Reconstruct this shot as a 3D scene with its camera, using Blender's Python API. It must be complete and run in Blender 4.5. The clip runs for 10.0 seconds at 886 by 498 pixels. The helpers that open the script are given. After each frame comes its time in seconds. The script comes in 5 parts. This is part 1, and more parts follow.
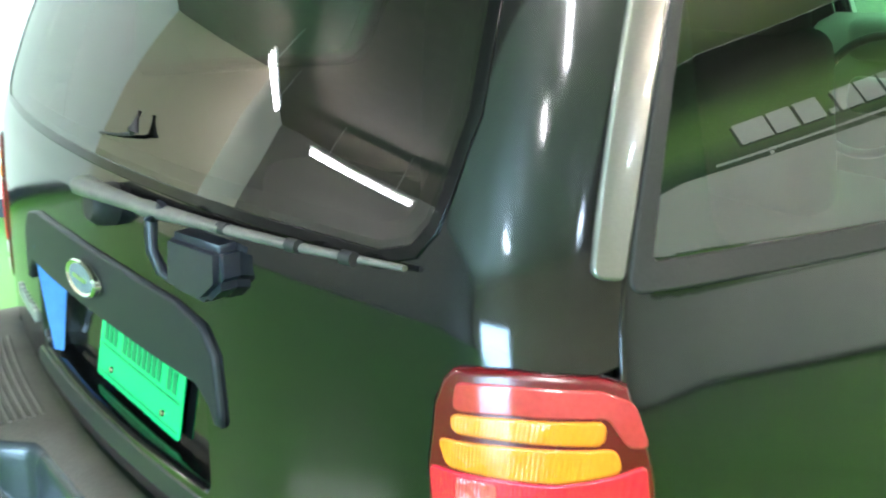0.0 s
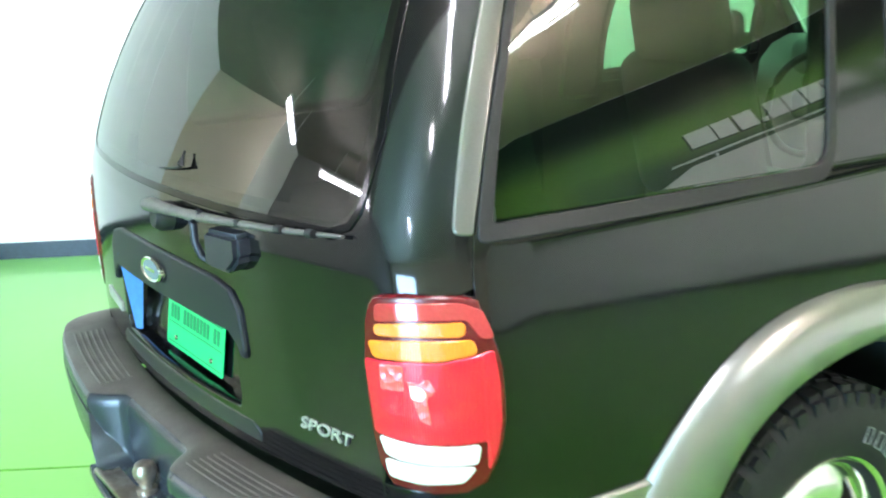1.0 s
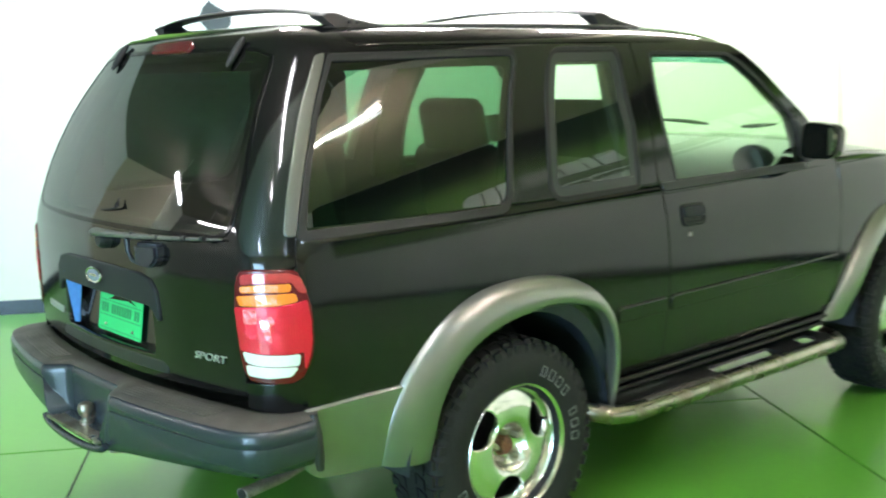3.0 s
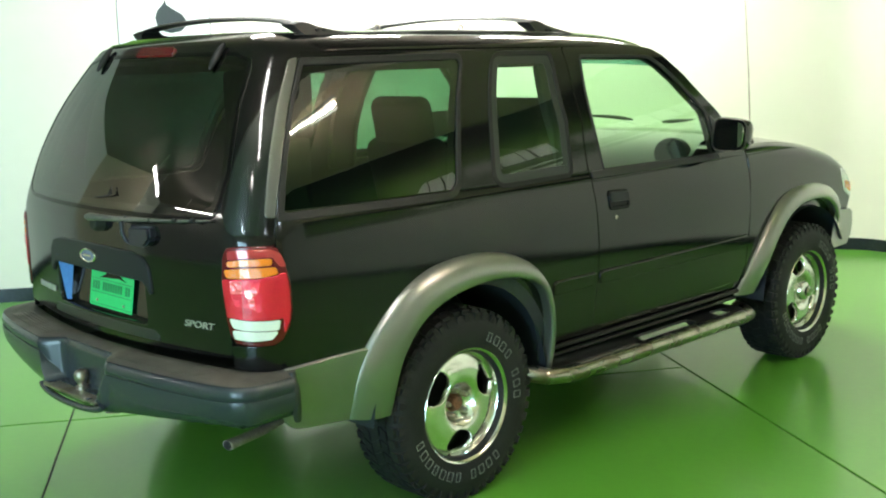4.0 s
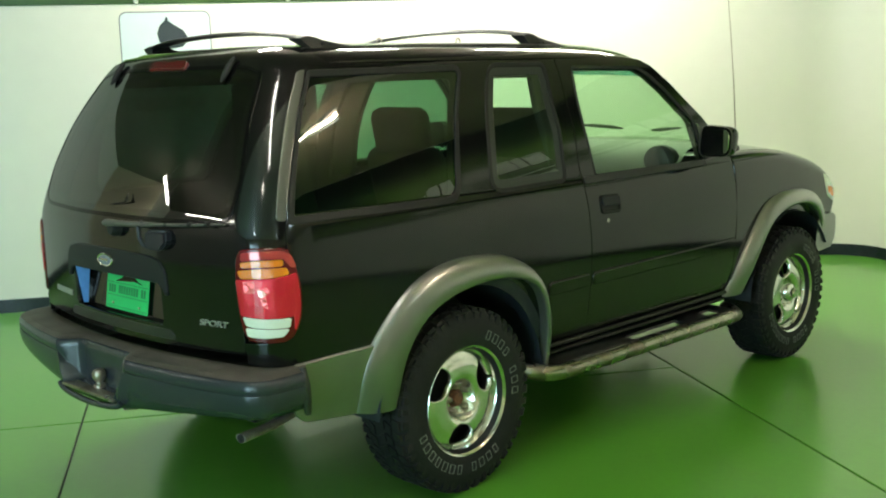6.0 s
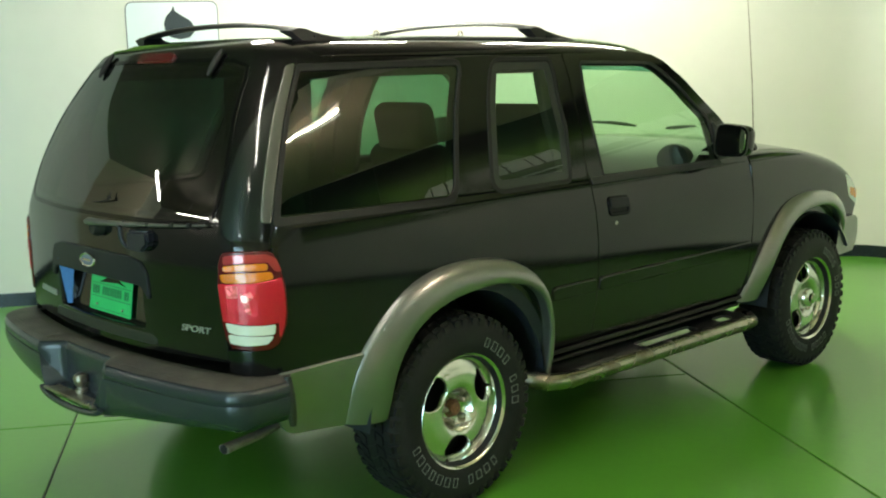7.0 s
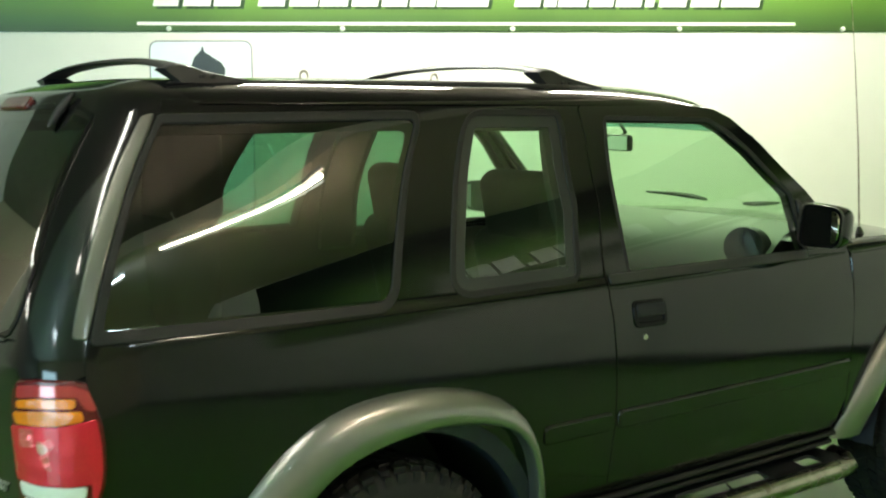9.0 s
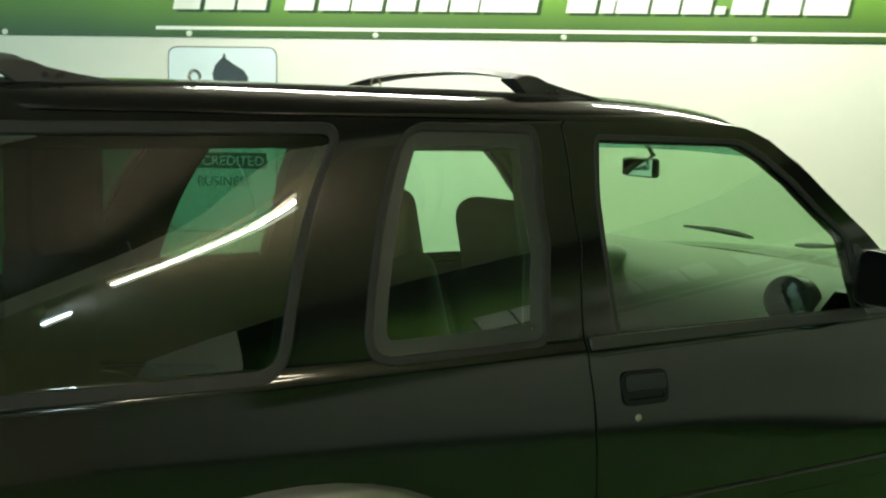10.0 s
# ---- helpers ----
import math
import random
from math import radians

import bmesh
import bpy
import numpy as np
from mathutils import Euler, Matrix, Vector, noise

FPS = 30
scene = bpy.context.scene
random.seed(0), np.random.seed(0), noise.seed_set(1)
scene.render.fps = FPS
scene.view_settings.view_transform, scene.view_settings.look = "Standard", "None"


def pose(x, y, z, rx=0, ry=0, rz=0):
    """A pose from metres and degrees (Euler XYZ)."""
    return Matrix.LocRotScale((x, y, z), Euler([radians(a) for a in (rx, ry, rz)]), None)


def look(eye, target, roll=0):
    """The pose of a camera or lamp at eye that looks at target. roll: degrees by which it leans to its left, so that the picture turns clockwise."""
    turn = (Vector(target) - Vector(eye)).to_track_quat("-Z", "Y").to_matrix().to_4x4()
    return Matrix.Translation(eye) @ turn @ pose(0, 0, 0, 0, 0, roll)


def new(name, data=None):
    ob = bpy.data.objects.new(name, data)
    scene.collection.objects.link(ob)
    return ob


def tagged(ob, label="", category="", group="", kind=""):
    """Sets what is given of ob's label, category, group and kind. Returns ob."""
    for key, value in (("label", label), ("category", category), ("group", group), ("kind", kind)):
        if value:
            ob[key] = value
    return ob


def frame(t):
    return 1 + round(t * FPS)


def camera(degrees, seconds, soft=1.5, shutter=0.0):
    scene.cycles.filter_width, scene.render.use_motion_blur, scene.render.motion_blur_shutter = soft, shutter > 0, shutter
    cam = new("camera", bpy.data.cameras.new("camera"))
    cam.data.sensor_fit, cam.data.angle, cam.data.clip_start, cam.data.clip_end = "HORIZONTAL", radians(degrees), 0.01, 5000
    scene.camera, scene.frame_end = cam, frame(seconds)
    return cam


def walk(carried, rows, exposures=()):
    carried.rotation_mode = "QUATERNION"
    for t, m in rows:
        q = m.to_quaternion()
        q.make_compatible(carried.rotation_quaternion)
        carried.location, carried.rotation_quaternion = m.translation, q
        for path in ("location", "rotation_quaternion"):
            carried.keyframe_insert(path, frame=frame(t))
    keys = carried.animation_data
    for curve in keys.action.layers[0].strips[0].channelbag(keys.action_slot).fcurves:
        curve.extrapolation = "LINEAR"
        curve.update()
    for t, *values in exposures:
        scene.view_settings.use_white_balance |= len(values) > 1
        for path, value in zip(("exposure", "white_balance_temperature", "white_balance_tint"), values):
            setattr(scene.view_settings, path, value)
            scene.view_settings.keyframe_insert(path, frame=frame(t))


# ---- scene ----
cam = camera(43.77, 10.0, 2.0, 0.5)
PATH = [
    (0, (-1.483, -1.467, 1.442), (-0.313, 0.059, 0.892), 1.68),
    (0.5, (-1.584, -1.758, 1.503), (-0.489, -0.180, 0.948), -1.21),
    (1, (-1.680, -2.110, 1.531), (-0.614, -0.492, 1.035), -2.41),
    (1.5, (-1.874, -2.470, 1.533), (-0.742, -0.878, 1.104), -0.82),
    (2, (-2.024, -2.819, 1.535), (-0.822, -1.267, 1.158), -1.99),
    (2.5, (-2.167, -3.074, 1.592), (-0.983, -1.503, 1.229), -1.38),
    (3, (-2.403, -3.287, 1.596), (-1.106, -1.801, 1.263), -1.39),
    (3.2, (-2.588, -3.334, 1.644), (-1.225, -1.911, 1.301), -0.97),
    (4.3, (-2.807, -3.651, 1.614), (-1.418, -2.251, 1.280), -1.23),
    (4.5, (-2.844, -3.662, 1.618), (-1.446, -2.266, 1.307), -0.64),
    (5, (-2.914, -3.699, 1.612), (-1.532, -2.285, 1.310), -1.24),
    (5.5, (-2.962, -3.713, 1.609), (-1.558, -2.325, 1.295), -1.77),
    (7, (-2.738, -3.643, 1.618), (-1.374, -2.217, 1.288), -1.29),
    (7.5, (-2.530, -3.530, 1.624), (-1.168, -2.107, 1.277), -0.90),
    (8, (-2.257, -3.404, 1.622), (-0.918, -1.949, 1.323), -1.03),
    (8.5, (-1.889, -3.322, 1.624), (-0.638, -1.783, 1.362), 0.41),
    (9, (-1.532, -3.168, 1.622), (-0.360, -1.565, 1.383), -0.26),
    (9.5, (-1.188, -2.984, 1.630), (-0.062, -1.343, 1.432), -0.76),
    (10, (-0.804, -2.838, 1.619), (0.209, -1.127, 1.410), 0.76),
]
walk(cam, [(t, look(eye, target, roll)) for t, eye, target, roll in PATH],
     exposures=[(0.0, 1.55, 5950, 20), (1.0, 1.48, 5800, 24), (1.5, 1.22, 5750, 24), (2.0, 1.0, 5780, 21), (2.5, 0.94, 5850, 21), (3.0, 0.76, 6050, 19), (4.5, 0.15, 6600, 9), (5.5, -0.10, 6750, 6), (7.0, -0.26, 6850, 7), (8.5, -0.14, 6750, 7), (9.5, -0.2, 6750, 5), (10.0, -0.60, 6700, 1)])

# ---- light ----
TURN = 57.59                       # the room's turn against the car's axis
ROOM = pose(0, 0, 0, 0, 0, TURN)   # room x: towards the banner wall, y: to its left end
FAR, RIGHT, LEFT, BACK = 3.536, -4.92, 8.5, -7.0
CEIL, SOFFIT = 3.50, 3.25

world = bpy.data.worlds.new("world")
scene.world = world
world.use_nodes = True
sky = world.node_tree.nodes.new("ShaderNodeTexSky")
sky.sky_type, sky.sun_disc = "NISHITA", False
sky.sun_elevation, sky.sun_rotation = radians(40), radians(150)
world.node_tree.links.new(sky.outputs[0], world.node_tree.nodes["Background"].inputs[0])
world.node_tree.nodes["Background"].inputs[1].default_value = 0.1


def area(name, at, size_x, size_y, watts, colour, turn=(0, 0, 0)):
    lamp = bpy.data.lights.new(name, "AREA")
    lamp.shape, lamp.size, lamp.size_y, lamp.energy, lamp.color = "RECTANGLE", size_x, size_y, watts, colour
    ob = new(name, lamp)
    ob.matrix_world = ROOM @ pose(*at, *turn)
    return ob


# the two at x 2.25 are unseen, added to brighten the far wall
TUBES = [(-2.38, -2.28, 0, 1.6), (2.25, -2.5, 90, 1.5), (2.25, -0.35, 90, 1.5), (-1.9, 0.57, 0, 1.5), (0.9, 5.45, 90, 1.5), (-0.35, 7.1, 0, 1.5),
         (-4.5, 2.7, 0, 0.5), (-3.1, 1.08, 0, 0.3), (-4.1, -2.5, 0, 0.35), (-5.05, -0.55, 0, 0.3)]
TUBE_COLOUR = (0.95, 1.0, 0.90)
for tx, ty, tr, tl in TUBES:
    area("tube_light", (tx, ty, 3.13 if tx > 2 else 2.965), tl, 0.03, (30 if tx > 2 else 8 if ty > 0 else 1) * tl / 1.5, TUBE_COLOUR, (0, 0, tr))
# daylight through the doorway in the rear wall
area("daylight", (BACK + 0.03, 5.25, 1.15), 2.2, 3.2, 370, (0.48, 0.80, 0.96), (0, -90, 0))

# ---- materials ----
def material(name, colour, rough=0.5, metal=0.0, coat=0.0, grain=0.0, scale=60.0, bump=0.0, bump_scale=200.0, coat_rough=0.03, rough_var=0.0, ior=1.5, stain=None, stain_amount=0.0, stain_scale=3.0):
    m = bpy.data.materials.new(name)
    m.use_nodes = True
    n, l = m.node_tree.nodes, m.node_tree.links
    b = n["Principled BSDF"]
    b.inputs["Base Color"].default_value = (*colour, 1)
    b.inputs["Roughness"].default_value = rough
    b.inputs["Metallic"].default_value = metal
    b.inputs["Coat Weight"].default_value = coat
    b.inputs["Coat Roughness"].default_value = coat_rough
    b.inputs["IOR"].default_value = ior
    co = n.new("ShaderNodeTexCoord")
    out = None
    if grain or stain:
        fine, wide = n.new("ShaderNodeTexNoise"), n.new("ShaderNodeTexNoise")
        fine.inputs["Scale"].default_value, wide.inputs["Scale"].default_value = scale, stain_scale
        fine.inputs["Detail"].default_value = wide.inputs["Detail"].default_value = 5
        l.new(co.outputs["Object"], fine.inputs["Vector"])
        l.new(co.outputs["Object"], wide.inputs["Vector"])
        ramp = n.new("ShaderNodeMapRange")
        ramp.inputs["From Min"].default_value, ramp.inputs["From Max"].default_value = 0.3, 0.7
        ramp.inputs["To Min"].default_value, ramp.inputs["To Max"].default_value = 1 - grain, 1 + grain
        l.new(fine.outputs["Fac"], ramp.inputs["Value"])
        mul = n.new("ShaderNodeMix")
        mul.data_type, mul.blend_type = "RGBA", "MULTIPLY"
        mul.inputs["Factor"].default_value = 1
        mul.inputs["A"].default_value = (*colour, 1)
        l.new(ramp.outputs[0], mul.inputs["B"])
        out = mul.outputs["Result"]
        if stain:
            amount = n.new("ShaderNodeMapRange")
            amount.inputs["From Min"].default_value, amount.inputs["From Max"].default_value = 0.42, 0.68
            amount.inputs["To Max"].default_value = stain_amount
            l.new(wide.outputs["Fac"], amount.inputs["Value"])
            mix = n.new("ShaderNodeMix")
            mix.data_type = "RGBA"
            l.new(amount.outputs[0], mix.inputs["Factor"])
            l.new(out, mix.inputs["A"])
            mix.inputs["B"].default_value = (*stain, 1)
            out = mix.outputs["Result"]
        l.new(out, b.inputs["Base Color"])
        if rough_var:
            rr = n.new("ShaderNodeMapRange")
            rr.inputs["From Min"].default_value, rr.inputs["From Max"].default_value = 0.3, 0.7
            rr.inputs["To Min"].default_value, rr.inputs["To Max"].default_value = rough - rough_var, rough + rough_var
            l.new(wide.outputs["Fac"], rr.inputs["Value"])
            l.new(rr.outputs[0], b.inputs["Roughness"])
    if bump:
        t = n.new("ShaderNodeTexNoise")
        t.inputs["Scale"].default_value = bump_scale
        t.inputs["Detail"].default_value = 3
        l.new(co.outputs["Object"], t.inputs["Vector"])
        bp = n.new("ShaderNodeBump")
        bp.inputs["Strength"].default_value, bp.inputs["Distance"].default_value = bump, 0.002
        l.new(t.outputs["Fac"], bp.inputs["Height"])
        l.new(bp.outputs[0], b.inputs["Normal"])
        if coat:
            l.new(bp.outputs[0], b.inputs["Coat Normal"])
    return m


def pane(name, tint, gloss=0.02, head_on=0.06):
    """Thin glass: see-through with a tint, and a mirror that grows towards the edge-on view."""
    m = bpy.data.materials.new(name)
    m.use_nodes = True
    n, l = m.node_tree.nodes, m.node_tree.links
    n.remove(n["Principled BSDF"])
    clear, shine, mix, fr = n.new("ShaderNodeBsdfTransparent"), n.new("ShaderNodeBsdfGlossy"), n.new("ShaderNodeMixShader"), n.new("ShaderNodeLayerWeight")
    clear.inputs["Color"].default_value = (*tint, 1)
    shine.inputs["Roughness"].default_value = gloss
    fr.inputs["Blend"].default_value = 0.5
    power, span = n.new("ShaderNodeMath"), n.new("ShaderNodeMapRange")
    power.operation, power.inputs[1].default_value = "POWER", 5.0
    span.inputs["To Min"].default_value, span.inputs["To Max"].default_value = head_on, 1.0
    l.new(fr.outputs["Facing"], power.inputs[0])
    l.new(power.outputs[0], span.inputs["Value"])
    l.new(span.outputs[0], mix.inputs[0])
    l.new(clear.outputs[0], mix.inputs[1])
    l.new(shine.outputs[0], mix.inputs[2])
    l.new(mix.outputs[0], n["Material Output"].inputs["Surface"])
    return m


def glow(name, colour, strength):
    m = bpy.data.materials.new(name)
    m.use_nodes = True
    b = m.node_tree.nodes["Principled BSDF"]
    b.inputs["Base Color"].default_value = (*colour, 1)
    b.inputs["Emission Color"].default_value = (*colour, 1)
    b.inputs["Emission Strength"].default_value = strength
    return m


M_PAINT = material("black_paint", (0.0042, 0.0041, 0.0043), 0.5, 0.0, 1.0, 0.25, 900, 0.004, 300, 0.095)
M_PAINT.node_tree.nodes["Principled BSDF"].inputs["Specular IOR Level"].default_value = 0.0
M_CLAD = material("pewter_paint", (0.26, 0.255, 0.24), 0.35, 0.8, 1.0, 0.06, 700, 0.006, 300, 0.02, stain=(0.185, 0.18, 0.16), stain_amount=0.35, stain_scale=5)
M_GREY = material("grey_plastic", (0.026, 0.033, 0.040), 0.27, 0.0, 0.0, 0.12, 300, 0.04, 700, stain=(0.032, 0.038, 0.043), stain_amount=0.25, stain_scale=2.5)
M_PITCH = material("black_plastic", (0.003, 0.003, 0.003), 0.14, grain=0.2, scale=200)
M_PITCH.node_tree.nodes["Principled BSDF"].inputs["Specular IOR Level"].default_value = 0.15
M_PAD = material("dusty_step_plastic", (0.078, 0.070, 0.059), 0.55, 0.0, 0.0, 0.2, 160, 0.25, 500, rough_var=0.08, stain=(0.035, 0.033, 0.031), stain_amount=0.6, stain_scale=7)
M_TRIM = material("black_trim", (0.020, 0.020, 0.020), 0.42, 0.0, 0.0, 0.15, 300, 0.05, 900)
M_CLAD.node_tree.nodes["Principled BSDF"].inputs["Specular IOR Level"].default_value = 0.15
M_STRIP = material("pewter_strip", (0.135, 0.128, 0.112), 0.30, 0.6, 1.0, 0.05, 300)
M_BAR = material("dark_grey_gloss", (0.018, 0.019, 0.022), 0.45, 0.0, 0.0, 0.1, 300)
M_BADGE = material("silver_badge", (0.55, 0.56, 0.54), 0.3, 0.6)
M_FRAME = material("satin_trim", (0.022, 0.022, 0.021), 0.46, 0.0, 0.0, 0.1, 300, 0.03, 900)
M_FRAME.node_tree.nodes["Principled BSDF"].inputs["Specular IOR Level"].default_value = 0.14
M_BAR.node_tree.nodes["Principled BSDF"].inputs["Specular IOR Level"].default_value = 0.2
M_RUBBER = material("tyre_rubber", (0.013, 0.013, 0.014), 0.62, 0.0, 0.0, 0.25, 120, 0.15, 500, rough_var=0.08, stain=(0.028, 0.027, 0.026), stain_amount=0.5, stain_scale=12)
M_RUBBER.node_tree.nodes["Principled BSDF"].inputs["Specular IOR Level"].default_value = 0.28
M_LETTER = material("white_letter_rubber", (0.19, 0.19, 0.185), 0.6, grain=0.3, scale=150)
M_CHROME = material("chrome", (0.76, 0.75, 0.70), 0.13, 1.0, grain=0.03, scale=90, stain=(0.55, 0.52, 0.45), stain_amount=0.3, stain_scale=14, rough_var=0.04)
M_DISC = material("satin_chrome", (0.84, 0.83, 0.79), 0.20, 1.0, grain=0.03, scale=90, stain=(0.55, 0.52, 0.45), stain_amount=0.3, stain_scale=14, rough_var=0.04)
M_RUST = material("rusty_steel", (0.20, 0.085, 0.045), 0.7, 0.3, grain=0.4, scale=120, bump=0.4, bump_scale=300, stain=(0.07, 0.05, 0.04), stain_amount=0.7, stain_scale=40)
M_STEEL = material("worn_steel", (0.42, 0.38, 0.32), 0.35, 0.9, grain=0.2, scale=120, stain=(0.16, 0.12, 0.09), stain_amount=0.8, stain_scale=14, rough_var=0.12)
M_BENCH = material("dark_cloth", (0.018, 0.017, 0.016), 0.85, grain=0.3, scale=300, bump=0.2, bump_scale=700)
M_PIPE = material("dusty_pipe_steel", (0.30, 0.26, 0.23), 0.55, 0.1, grain=0.25, scale=90, stain=(0.16, 0.12, 0.09), stain_amount=0.7, stain_scale=12)
M_TUBE = material("worn_chrome_tube", (0.38, 0.35, 0.30), 0.26, 1.0, grain=0.15, scale=160, stain=(0.16, 0.12, 0.08), stain_amount=0.8, stain_scale=9, rough_var=0.1)
M_DARK = material("dark_underbody", (0.012, 0.012, 0.012), 0.8, grain=0.4, scale=30, bump=0.3, bump_scale=60)
M_LINER = material("liner_plastic", (0.015, 0.019, 0.028), 0.5, grain=0.2, scale=40, bump=0.1, bump_scale=200)
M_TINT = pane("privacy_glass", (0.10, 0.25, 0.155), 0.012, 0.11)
# same privacy glass, darkened on the left so the view through it dims
M_TINT_FAR = pane("darkened_far_glass", (0.062, 0.150, 0.095), 0.012, 0.11)
M_TINT_REAR = pane("dark_privacy_glass", (0.078, 0.102, 0.088), 0.014, 0.115)
M_VENT = pane("vent_glass", (0.70, 0.92, 0.76), 0.012, 0.13)
M_BAND = pane("shaded_glass_band", (0.22, 0.50, 0.50), 0.012, 0.06)
M_LATCH = material("navy_black_plastic", (0.011, 0.013, 0.021), 0.4, grain=0.15, scale=200)
M_ARM = material("dusty_arm_metal", (0.095, 0.090, 0.080), 0.45, grain=0.2, scale=150, stain=(0.05, 0.048, 0.045), stain_amount=0.5, stain_scale=30)
M_SEAL = material("matt_black_seal", (0.008, 0.008, 0.009), 0.6, grain=0.2, scale=200)
M_FRIT = material("grey_glass_print", (0.020, 0.024, 0.022), 0.4, grain=0.1, scale=300)
M_CLEAR = pane("clear_glass", (0.68, 0.86, 0.68), 0.01, 0.07)
M_RED = material("red_lens", (0.80, 0.010, 0.040), 0.22, 0.35, 0.9, ior=1.55, grain=0.05, scale=200)
M_REDDARK = material("smoked_red_lens", (0.09, 0.001, 0.004), 0.25, 0.0, 0.15, ior=1.55, grain=0.05, scale=200)
M_SMOKE = material("pink_smoked_lens", (0.42, 0.03, 0.035), 0.12, 0.2, 0.8, ior=1.55, grain=0.1, scale=150)
# pale tones that put the lamp's hot spot into the lens colour
M_HOT = material("pale_red_hot_spot", (1.0, 0.14, 0.16), 0.18, 0.6, 0.8, ior=1.55, grain=0.1, scale=150)
M_HOT_CORE = material("white_hot_spot", (1.0, 0.52, 0.50), 0.15, 0.5, 0.8, ior=1.55, grain=0.15, scale=200)
M_AMBER = material("amber_lens", (0.80, 0.20, 0.008), 0.10, 0.0, 1.0, ior=1.55, grain=0.05, scale=200)
M_WHITE_LENS = material("white_lens", (0.78, 0.80, 0.72), 0.12, 0.0, 1.0, ior=1.55, grain=0.06, scale=200)
M_PLATE = material("green_plate_paint", (0.003, 0.60, 0.17), 0.35, grain=0.04, scale=200)
M_PLATE_INK = material("dark_green_ink", (0.004, 0.22, 0.075), 0.45)
# blue daylight sheen as a plain colour
M_BLUE = material("blue_sheen", (0.07, 0.20, 0.52), 0.4, grain=0.1, scale=60)
M_SEAT = material("taupe_seat_cloth", (0.055, 0.046, 0.038), 0.85, grain=0.25, scale=300, bump=0.25, bump_scale=600)
M_DASH = material("grey_dashboard", (0.33, 0.34, 0.30), 0.6, grain=0.06, scale=200, bump=0.1, bump_scale=900)
M_LINING = material("light_headliner", (0.16, 0.15, 0.13), 0.9, grain=0.08, scale=300)
M_MIRROR = material("mirror_glass", (0.86, 0.88, 0.88), 0.02, 1.0)

M_WALL = material("white_wall_paint", (0.80, 0.80, 0.735), 0.42, grain=0.012, scale=8, bump=0.05, bump_scale=90, stain=(0.76, 0.765, 0.69), stain_amount=0.6, stain_scale=0.7)
M_BEIGE = material("beige_wall_paint", (0.84, 0.74, 0.58), 0.6, grain=0.03, scale=12, bump=0.08, bump_scale=90, stain=(0.78, 0.68, 0.53), stain_amount=0.5, stain_scale=0.8)
M_TAUPE = material("taupe_wall_paint", (0.26, 0.235, 0.205), 0.6, grain=0.03, scale=12, bump=0.08, bump_scale=90, stain=(0.22, 0.20, 0.175), stain_amount=0.5, stain_scale=0.8)
M_CEIL = material("dark_ceiling_paint", (0.19, 0.160, 0.130), 0.7, grain=0.1, scale=6, bump=0.2, bump_scale=40)
M_BASE = material("black_rubber_base", (0.012, 0.017, 0.026), 0.16, grain=0.2, scale=40, bump=0.5, bump_scale=14)
M_BANNER_INK = material("white_vinyl", (0.86, 0.87, 0.82), 0.4, grain=0.03, scale=20)
M_SHADOW_INK = material("dark_green_vinyl", (0.020, 0.055, 0.015), 0.4, grain=0.05, scale=20)
M_SIGN = material("white_sign_board", (0.76, 0.86, 0.90), 0.3, grain=0.01, scale=10)
M_SIGN_INK = material("slate_vinyl", (0.035, 0.048, 0.055), 0.45, grain=0.05, scale=40)
M_SEAM = material("dark_floor_joint", (0.010, 0.022, 0.010), 0.6, grain=0.3, scale=80)
M_GLOW = glow("tube_glow", (1.0, 0.98, 0.90), 150.0)
M_GLOW_COOL = glow("cool_tube_glow", (0.66, 0.86, 1.0), 200.0)
M_GLOW_OLD = glow("warm_tube_glow", (1.0, 0.86, 0.68), 200.0)
# stronger glow of the two added far-wall tubes
M_GLOW_ADDED = glow("added_tube_glow", (1.0, 0.98, 0.90), 400.0)
M_LINE = material("pale_grey_line", (0.13, 0.16, 0.18), 0.5)
M_FIXTURE = material("white_fixture", (0.75, 0.74, 0.70), 0.4, grain=0.03, scale=30)


def banner_material():
    """Green print with a paler middle and a dark lower border."""
    m = material("green_banner_print", (0.12, 0.26, 0.04), 0.38, grain=0.05, scale=30)
    n, l = m.node_tree.nodes, m.node_tree.links
    co, sep = n.new("ShaderNodeTexCoord"), n.new("ShaderNodeSeparateXYZ")
    l.new(co.outputs["Object"], sep.inputs[0])
    wob = n.new("ShaderNodeTexNoise")
    wob.inputs["Scale"].default_value = 0.9
    l.new(co.outputs["Object"], wob.inputs["Vector"])
    add = n.new("ShaderNodeMath")
    add.operation = "MULTIPLY_ADD"
    l.new(wob.outputs["Fac"], add.inputs[0])
    add.inputs[1].default_value = 0.16
    l.new(sep.outputs["Z"], add.inputs[2])
    ramp = n.new("ShaderNodeValToRGB")
    e = ramp.color_ramp.elements
    e[0].position, e[0].color = 0.06, (0.036, 0.080, 0.022, 1)
    e[1].position, e[1].color = 0.95, (0.005, 0.010, 0.004, 1)
    for at, c in ((0.16, (0.066, 0.145, 0.032, 1)), (0.34, (0.17, 0.34, 0.05, 1)), (0.52, (0.13, 0.29, 0.035, 1)), (0.74, (0.022, 0.052, 0.010, 1))):
        e.new(at).color = c
    l.new(add.outputs[0], ramp.inputs[0])
    l.new(ramp.outputs[0], n["Principled BSDF"].inputs["Base Color"])
    return m


